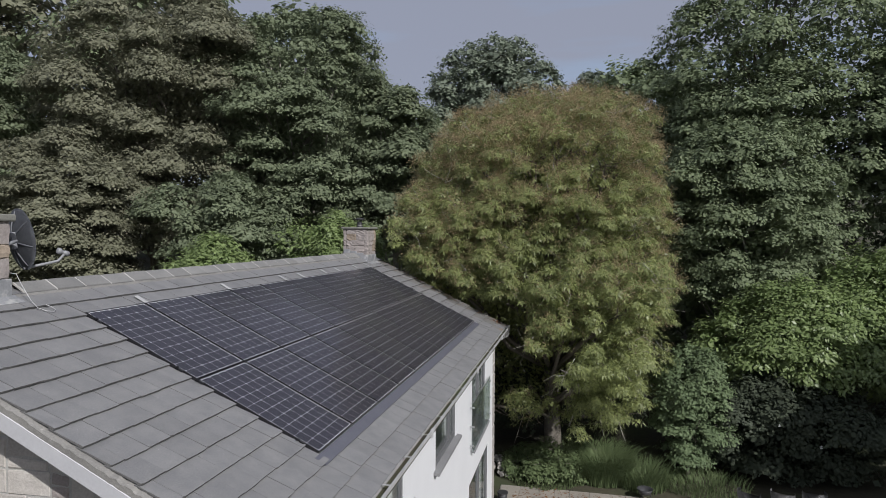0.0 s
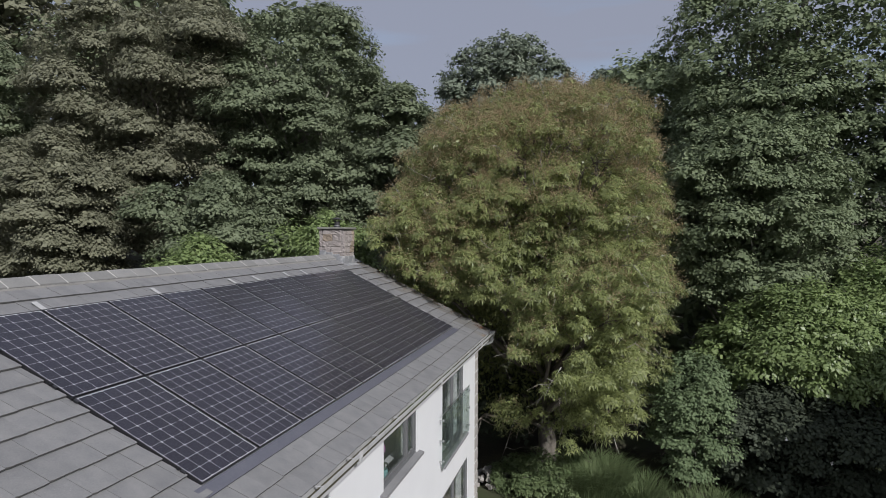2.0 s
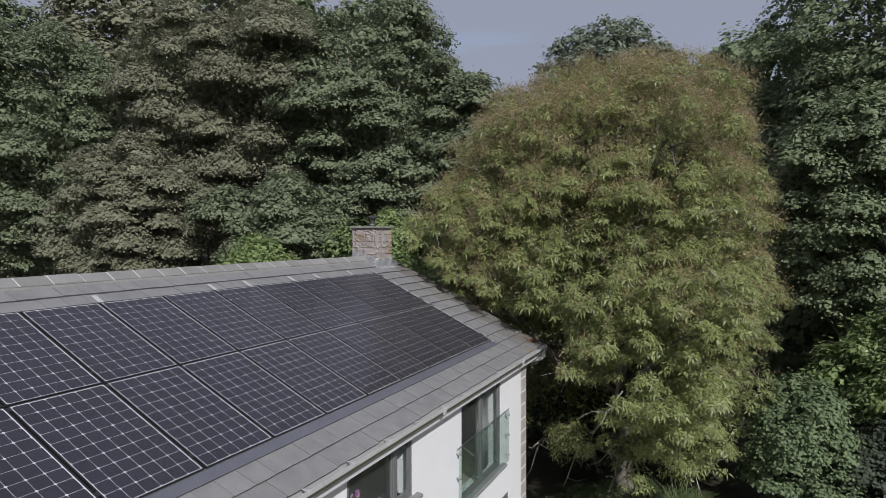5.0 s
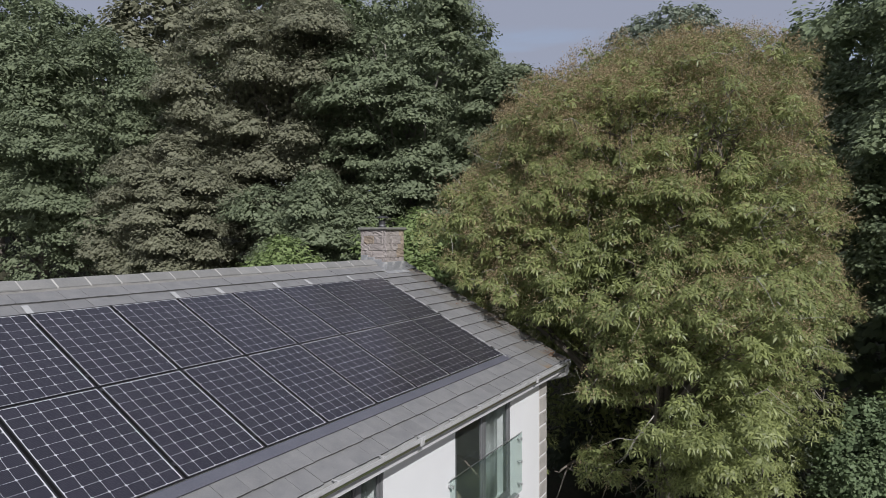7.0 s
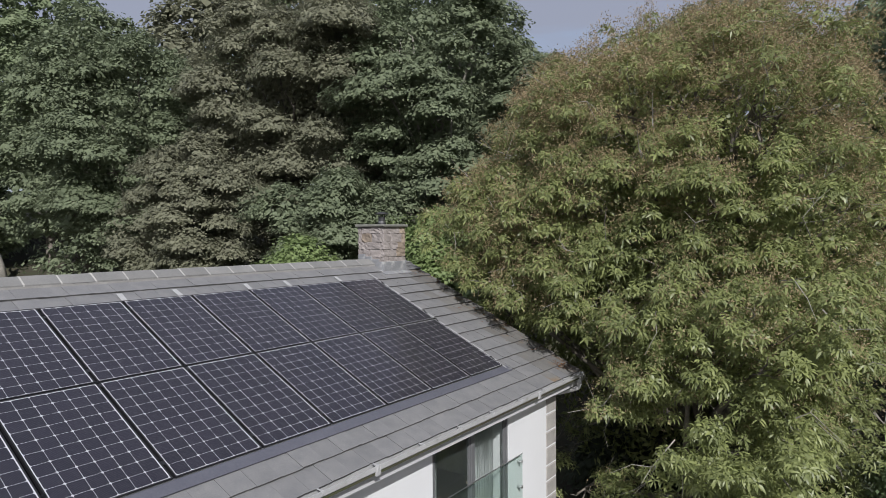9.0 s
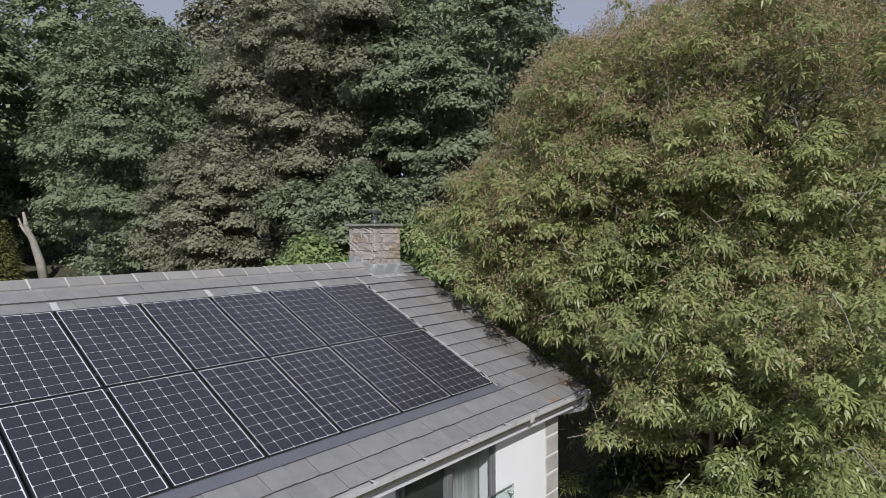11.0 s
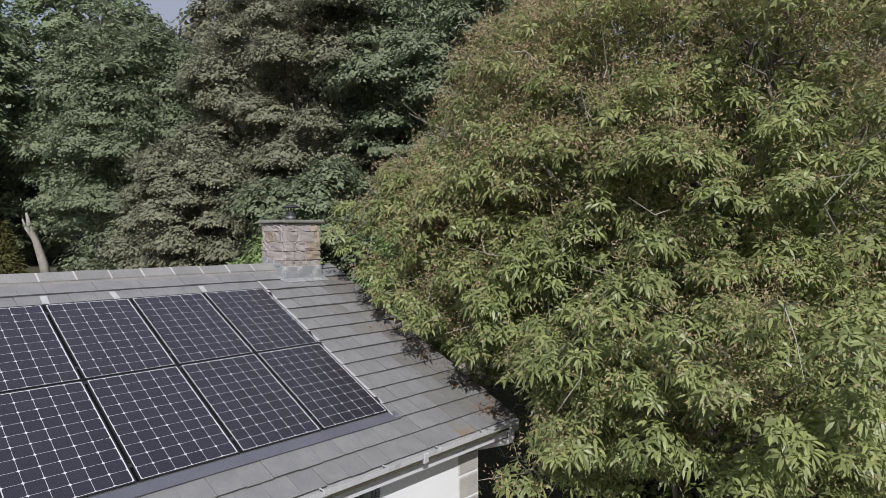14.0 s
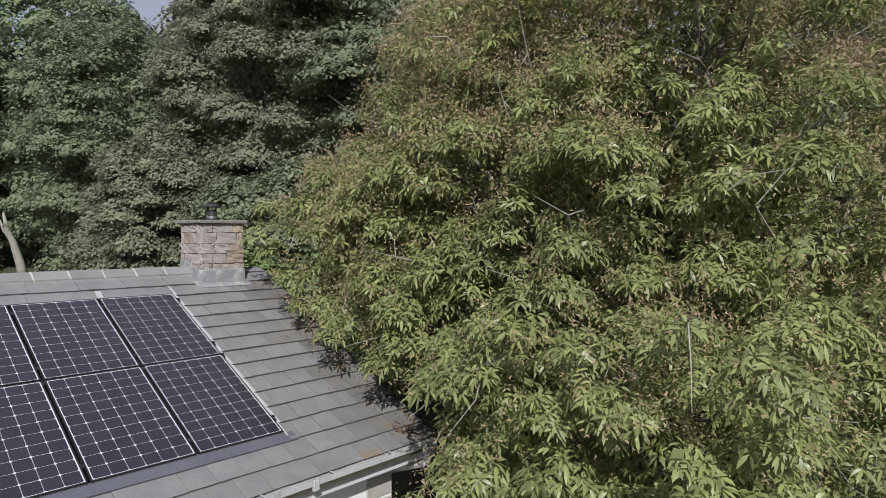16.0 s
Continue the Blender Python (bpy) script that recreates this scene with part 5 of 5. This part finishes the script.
def conifer(at, height, seed):
    rng = np.random.default_rng(seed)
    x, y = at
    z0 = land(x, y)
    t = thing("conifer_tree", "small yellow-green conifer with tiered sprays on the slope", "tree", (x, y, z0))
    n = 9000
    h = rng.uniform(0.05, 1.0, n)
    tier = np.floor(h * 14) / 14
    r = (1 - tier) * height * 0.34 * rng.uniform(0.5, 1.0, n) + 0.05
    a = rng.uniform(0, 6.283, n)
    p = np.stack([x + r * np.cos(a), y + r * np.sin(a), z0 + tier * height + 0.25 * (1 - tier) - 0.12 * r + rng.normal(size=n) * 0.06], 1)
    out = np.stack([np.cos(a), np.sin(a), -0.45 + rng.normal(size=n) * 0.25], 1)
    verts, faces = flat_leaves(p, out + rng.normal(size=(n, 3)) * 0.3, np.array([0, 0, 1.0]) + rng.normal(size=(n, 3)) * 0.4, rng.uniform(0.25, 0.5, n), rng.uniform(0.06, 0.12, n))
    piece("crown", array_mesh("crown", verts, faces, M_CONIFER), t)
    part("trunk", tube(bmesh.new(), [(x, y, z0 - 0.2), (x, y, z0 + height * 0.95)], [0.14, 0.02], 8), M_BARK, t)


conifer((-44.0, 3.6), 5.5, 81)
conifer((-40.5, 4.4), 4.2, 82)
TZ = land(-41.0, 7.1)
bm = tube(bmesh.new(), [(-41.0, 7.1, TZ - 0.4), (-41.1, 6.85, TZ + 1.2), (-41.2, 6.5, TZ + 2.6), (-41.3, 6.15, TZ + 3.6), (-41.35, 6.0, TZ + 4.6)], [0.34, 0.28, 0.22, 0.16, 0.07], 10)
tube(bm, [(-41.2, 6.5, TZ + 2.6), (-41.9, 6.1, TZ + 3.5), (-42.4, 6.0, TZ + 4.2)], [0.15, 0.10, 0.05], 8)
tagged(part("bare_trunk", bm, M_BARK_PALE, None, smooth=True), "pale leaning tree trunk on the wooded slope", "tree trunk")


# ---- garden ----
def grass_clump(centre, radius, blades, height, seed, label):
    rng = np.random.default_rng(seed)
    n = blades
    a, r = rng.uniform(0, 6.283, n), radius * np.sqrt(rng.uniform(0, 1, n))
    base = np.stack([centre[0] + r * np.cos(a), centre[1] + r * np.sin(a), np.full(n, GROUND)], 1)
    lean = np.stack([np.cos(a + rng.normal(size=n) * 0.8), np.sin(a + rng.normal(size=n) * 0.8), np.zeros(n)], 1)
    h = height * rng.uniform(0.55, 1.15, n)
    w = rng.uniform(0.008, 0.016, n)
    side = np.stack([-lean[:, 1], lean[:, 0], np.zeros(n)], 1) * w[:, None]
    rows = []
    for f in (0.0, 0.35, 0.7, 1.0):
        c = base + lean * (h * 0.55 * f ** 2)[:, None] + np.array([0, 0, 1.0]) * (h * (f - 0.33 * f ** 3))[:, None]
        rows += [c - side * (1 - f * 0.92), c + side * (1 - f * 0.92)]
    verts = np.stack(rows, 1).reshape(-1, 3)
    k = np.arange(n)[:, None] * 8
    faces = np.concatenate([k + np.array([[i, i + 1, i + 3, i + 2]]) for i in (0, 2, 4)], 1).reshape(-1, 4)
    ob = piece("grass_clump", array_mesh("grass_clump", verts, faces, M_GRASS, True))
    tagged(ob, label, "grass", kind="stuff")


grass_clump((5.0, 4.3), 0.9, 2600, 1.35, 91, "tall arching clump of long green grass")
grass_clump((4.0, 3.9), 0.6, 1200, 1.0, 92, "tall arching clump of long green grass")
grass_clump((6.3, 4.0), 0.8, 900, 1.0, 93, "tall arching clump of long green grass")
grass_clump((3.2, 3.9), 1.2, 1200, 0.3, 94, "short ragged green grass by the patio")
grass_clump((8.2, 4.2), 1.3, 900, 0.5, 95, "ragged green grass at the shrubs' foot")

# stones heaped at the gable corner
rnd = random.Random(8)
for k in range(46):
    a, r = rnd.uniform(0, 6.28), rnd.uniform(0, 1) ** 0.5
    px, py = 1.75 + 0.55 * r * math.cos(a), 4.3 + 0.85 * r * math.sin(a)
    sz = rnd.uniform(0.08, 0.17)
    bm = rough_block(k, sz * rnd.uniform(0.9, 1.5), sz, sz * rnd.uniform(0.6, 0.9), jag=sz * 0.14)
    ob = part("stone", bm, M_QUOIN, None, m=pose(px, py, GROUND + 0.04 + (1 - r) * 0.42 + sz * 0.2, rnd.uniform(-30, 30), rnd.uniform(-30, 30), rnd.uniform(0, 360)))
    tagged(ob, "rough pale building stone lying in a heap", "stone", "heap of stones")

pot = thing("plant_pot", "empty round black plastic plant pot on the patio", "plant pot", (2.08, 1.72, GROUND))
part("body", lathe([(0.11, 0), (0.15, 0.30), (0.14, 0.30), (0.10, 0.02)], 24, (2.08, 1.72, GROUND)), M_PLASTIC_DARK, pot, smooth=True)
part("rim", lathe([(0.15, 0.27), (0.162, 0.275), (0.162, 0.31), (0.148, 0.31)], 24, (2.08, 1.72, GROUND)), M_PLASTIC_DARK, pot)
fire = thing("fire_bowl", "shallow dark metal bowl on short legs at the patio edge", "fire bowl", (6.25, 2.85, GROUND))
part("bowl", lathe([(0.05, 0.14), (0.17, 0.20), (0.235, 0.34), (0.225, 0.34), (0.15, 0.22), (0.04, 0.17)], 28, (6.25, 2.85, GROUND)), M_PLASTIC_DARK, fire, smooth=True)
for k in range(3):
    a = k * 2.094
    part("leg", tube(bmesh.new(), [(6.25 + 0.14 * math.cos(a), 2.85 + 0.14 * math.sin(a), GROUND + 0.2), (6.25 + 0.2 * math.cos(a), 2.85 + 0.2 * math.sin(a), GROUND)], 0.014, 8), M_PLASTIC_DARK, fire)


def garden_chair():
    c = thing("garden_chair", "dark grey woven rattan garden armchair with a curved back", "chair", (0, 0, 0), "chairs on the patio")
    part("seat", boxed(-0.27, 0.27, -0.27, 0.27, 0.36, 0.44, bevel=0.03), M_WICKER, c)
    bm = bmesh.new()
    rows = []
    for z, f in ((0.40, 0.92), (0.60, 1.0), (0.78, 1.04), (0.86, 1.02)):
        rows.append([bm.verts.new((0.30 * f * math.cos(a), 0.30 * f * math.sin(a) + (z - 0.4) * 0.12, z - 0.05 * abs(math.cos(a)) ** 3 * (z > 0.7))) for a in np.linspace(-0.35, math.pi + 0.35, 22)])
    for u, v in zip(rows, rows[1:]):
        for k in range(21):
            bm.faces.new((u[k], u[k + 1], v[k + 1], v[k]))
    bmesh.ops.solidify(bm, geom=bm.faces[:], thickness=0.03)
    part("backrest", bm, M_WICKER, c, smooth=True)
    for lx in (-0.23, 0.23):
        for ly in (-0.23, 0.23):
            part("leg", boxed(lx - 0.02, lx + 0.02, ly - 0.02, ly + 0.02, 0, 0.37), M_WICKER, c)
    return c


chair = garden_chair()
for x, y, turn in ((9.9, 2.35, 155), (10.75, 2.55, 185)):
    copy_thing(chair, pose(x, y, GROUND, 0, 0, turn))
chair.matrix_basis = pose(9.0, 2.2, GROUND, 0, 0, 140)

for x, y, z, r in ((10.37, 4.35, 1.75, 20), (11.6, 4.5, 1.1, 50)):
    bm = boxed(-0.06, 0.06, -0.045, 0.045, 0, 0.008)
    for v in bm.verts:
        v.co.z += 0.02 * math.sin(v.co.x * 40)
    tagged(part("scrap", bm, M_PAPER, None, m=pose(x, y, z, 60, 0, r)), "pale scrap caught on the dark shrub", "scrap")

# ---- patio slabs ----
patio = tagged(part("patio", boxed(WALL + 0.02, 10.6, -14, 2.95, GROUND - 0.12, GROUND + 0.012), M_VERGE), "pale stone paved patio with fallen leaves", "patio", kind="structure")
slab_me = []
for w in (0.596, 0.446):
    bm = boxed(-w / 2, w / 2, -0.297, 0.297, 0, 0.022, bevel=0.006)
    me = bpy.data.meshes.new("slab")
    bm.to_mesh(me)
    bm.free()
    me.materials.append(M_PATIO)
    slab_me.append((w + 0.008, me))
rnd = random.Random(12)
y = 2.63
while y > -1.2:
    x = WALL + 0.04
    while x < 10.2:
        w, me = slab_me[rnd.random() < 0.4]
        piece("slab", me, patio, m=pose(x + w / 2, y, GROUND + 0.012 + rnd.uniform(-0.004, 0.004)))
        x += w
    y -= 0.602


# fallen leaves on the patio and on the far end of the roof
def scatter(name, label, points, seed, size):
    rng = np.random.default_rng(seed)
    p = np.array(points)
    n = len(p)
    ln = size * rng.uniform(0.6, 1.4, n)
    verts, faces = leaf_arrays(p, rng.normal(size=(n, 3)) * np.array([1, 1, 0.15]), np.array([0, 0, 1.0]) + rng.normal(size=(n, 3)) * 0.25, ln, ln * 0.4)
    tagged(piece(name, array_mesh(name, verts, faces, M_DEBRIS)), label, "leaves", kind="stuff")


rng = np.random.default_rng(17)
pts = [(rng.uniform(2.4, 7.5), 2.2 + rng.normal() * 0.45, GROUND + 0.04) for _ in range(500)]
scatter("fallen_leaves", "brown fallen leaves on the patio stones", [q for q in pts if q[1] < 2.9], 18, 0.09)
pts = []
for _ in range(220):
    s, y = rng.uniform(-1.9, 1.6), 1.82 - abs(rng.normal()) * 0.32
    pts.append(tuple(on_roof(s, y, -0.008)))
for _ in range(90):
    pts.append(tuple(on_roof(2.12 + rng.normal() * 0.10, 1.52 + rng.normal() * 0.10, -0.006)))
scatter("fallen_leaves", "brown leaf litter lying on the slates", [q for q in pts if q[1] < 1.82], 19, 0.045)

# ---- gable stones, near end ----
rnd = random.Random(23)
z = 3.9
while z < 6.7:
    h = rnd.uniform(0.17, 0.30)
    x_hi = min(WALL - 0.02, (6 - 0.20 - (z + h)) / 0.4815)
    x = max(-3.0, 2 * RIDGE_X - x_hi)
    while x < x_hi - 0.06:
        w = min(rnd.choice((rnd.uniform(0.14, 0.24), rnd.uniform(0.26, 0.50))), x_hi - x)
        split = rnd.uniform(0.35, 0.65) if h > 0.2 and rnd.random() < 0.45 else 1.0
        for lo, hi in ((0, split), (split, 1.0)) if split < 1 else ((0, 1),):
            hh = (hi - lo) * h
            bm = rough_block(rnd.random(), max(w - rnd.uniform(0.018, 0.03), 0.05), 0.09, max(hh - rnd.uniform(0.016, 0.028), 0.04), jag=0.008, hewn=0.006)
            part("stone", bm, rnd.choice([M_STONE_PALE] * 5 + [M_STONE_WARM, M_STONE]), gable_near,
                 m=pose(x + w / 2, NEAR + 0.0665 + rnd.uniform(-0.003, 0.003), z + (lo + hi) / 2 * h, 0, rnd.uniform(-3, 3), 0))
        x += w
    z += h
# quoins at the far corner
z, k = GROUND, 0
while z < 4.62:
    h = min(rnd.uniform(0.26, 0.36), 4.64 - z)
    w = 0.43
    if h > 0.05:
        part("quoin", rough_block(rnd.random(), 0.36, w, h - 0.001, jag=0.002), M_QUOIN, gable_far, m=pose(WALL - 0.165, FAR - w / 2 + 0.005, z + h / 2))
    z, k = z + h, k + 1

# ---- slates ----
slate_me = []
for k in range(9):
    rnd = random.Random(40 + k)
    bm = bmesh.new()
    n = 7
    top = [bm.verts.new((-(0.0035 if 0 < i < n else 0.018 if rnd.random() < 0.4 else 0.005) * rnd.random(), -0.1485 + 0.297 * (i + (rnd.uniform(-0.3, 0.3) if 0 < i < n else 0)) / n, 0.0)) for i in range(n + 1)]
    low = [bm.verts.new((v.co.x - 0.002, v.co.y, -0.021)) for v in top]
    h0, h1 = bm.verts.new((-0.37, -0.1485, -0.034)), bm.verts.new((-0.37, 0.1485, -0.034))
    bm.faces.new([h0] + top + [h1])
    for a, b, c, d in zip(top, top[1:], low[1:], low):
        bm.faces.new((a, d, c, b)).material_index = 1
    g0, g1 = bm.verts.new((-0.37, -0.1485, -0.046)), bm.verts.new((-0.37, 0.1485, -0.046))
    bm.faces.new((h0, g0, low[0], top[0])).material_index = 1
    bm.faces.new((h1, top[-1], low[-1], g1)).material_index = 1
    bmesh.ops.recalc_face_normals(bm, faces=bm.faces)
    me = bpy.data.meshes.new("slate")
    bm.to_mesh(me)
    bm.free()
    me.materials.append(M_SLATE)
    me.materials.append(M_SLATE_EDGE)
    dirty = me.copy()
    dirty.materials[0] = M_SLATE_DIRTY
    slate_me.append((me, dirty))
rnd = random.Random(77)
TW = 0.302


def lay(course, s, ya, yb, lead, length=1.0):
    """One run of slates from ya to yb; lead is the width of the first, the rest are whole, the last is cut."""
    y, w = ya, lead
    while y < yb - 0.03:
        w = min(w, yb - y)
        mid = y + w / 2
        in_stack = s * CA < -1.86 and (0.60 < mid < 1.2 or -11.58 < mid < -10.86)
        if not in_stack:
            old = mid > 1.05 + rnd.uniform(-0.4, 0.3) and course > -6
            m = roof_pose(s + rnd.uniform(-0.005, 0.005), mid, -0.010 + rnd.uniform(-0.003, 0.003), rnd.uniform(-0.006, 0.006))
            piece("slate", rnd.choice(slate_me)[1 if old else 0], roof, m=m @ Matrix.Diagonal((length, (w - 0.003) / 0.297, 1, 1)))
        y, w = y + w, TW


for c in range(-7, 9):
    s = COURSE + EXPO * c
    lead = TW if c % 2 else TW / 2
    if -1.9 < s < 1.80:
        lay(c, s, VERGE_NEAR, -10.292, lead)
        lay(c, s, 0.012, VERGE_FAR, lead)
        if c == -5:
            lay(c, -1.655, -10.292, 0.012, lead)
    else:
        lay(c, s, VERGE_NEAR, VERGE_FAR, lead, 0.45 if c == -7 else 1.0)
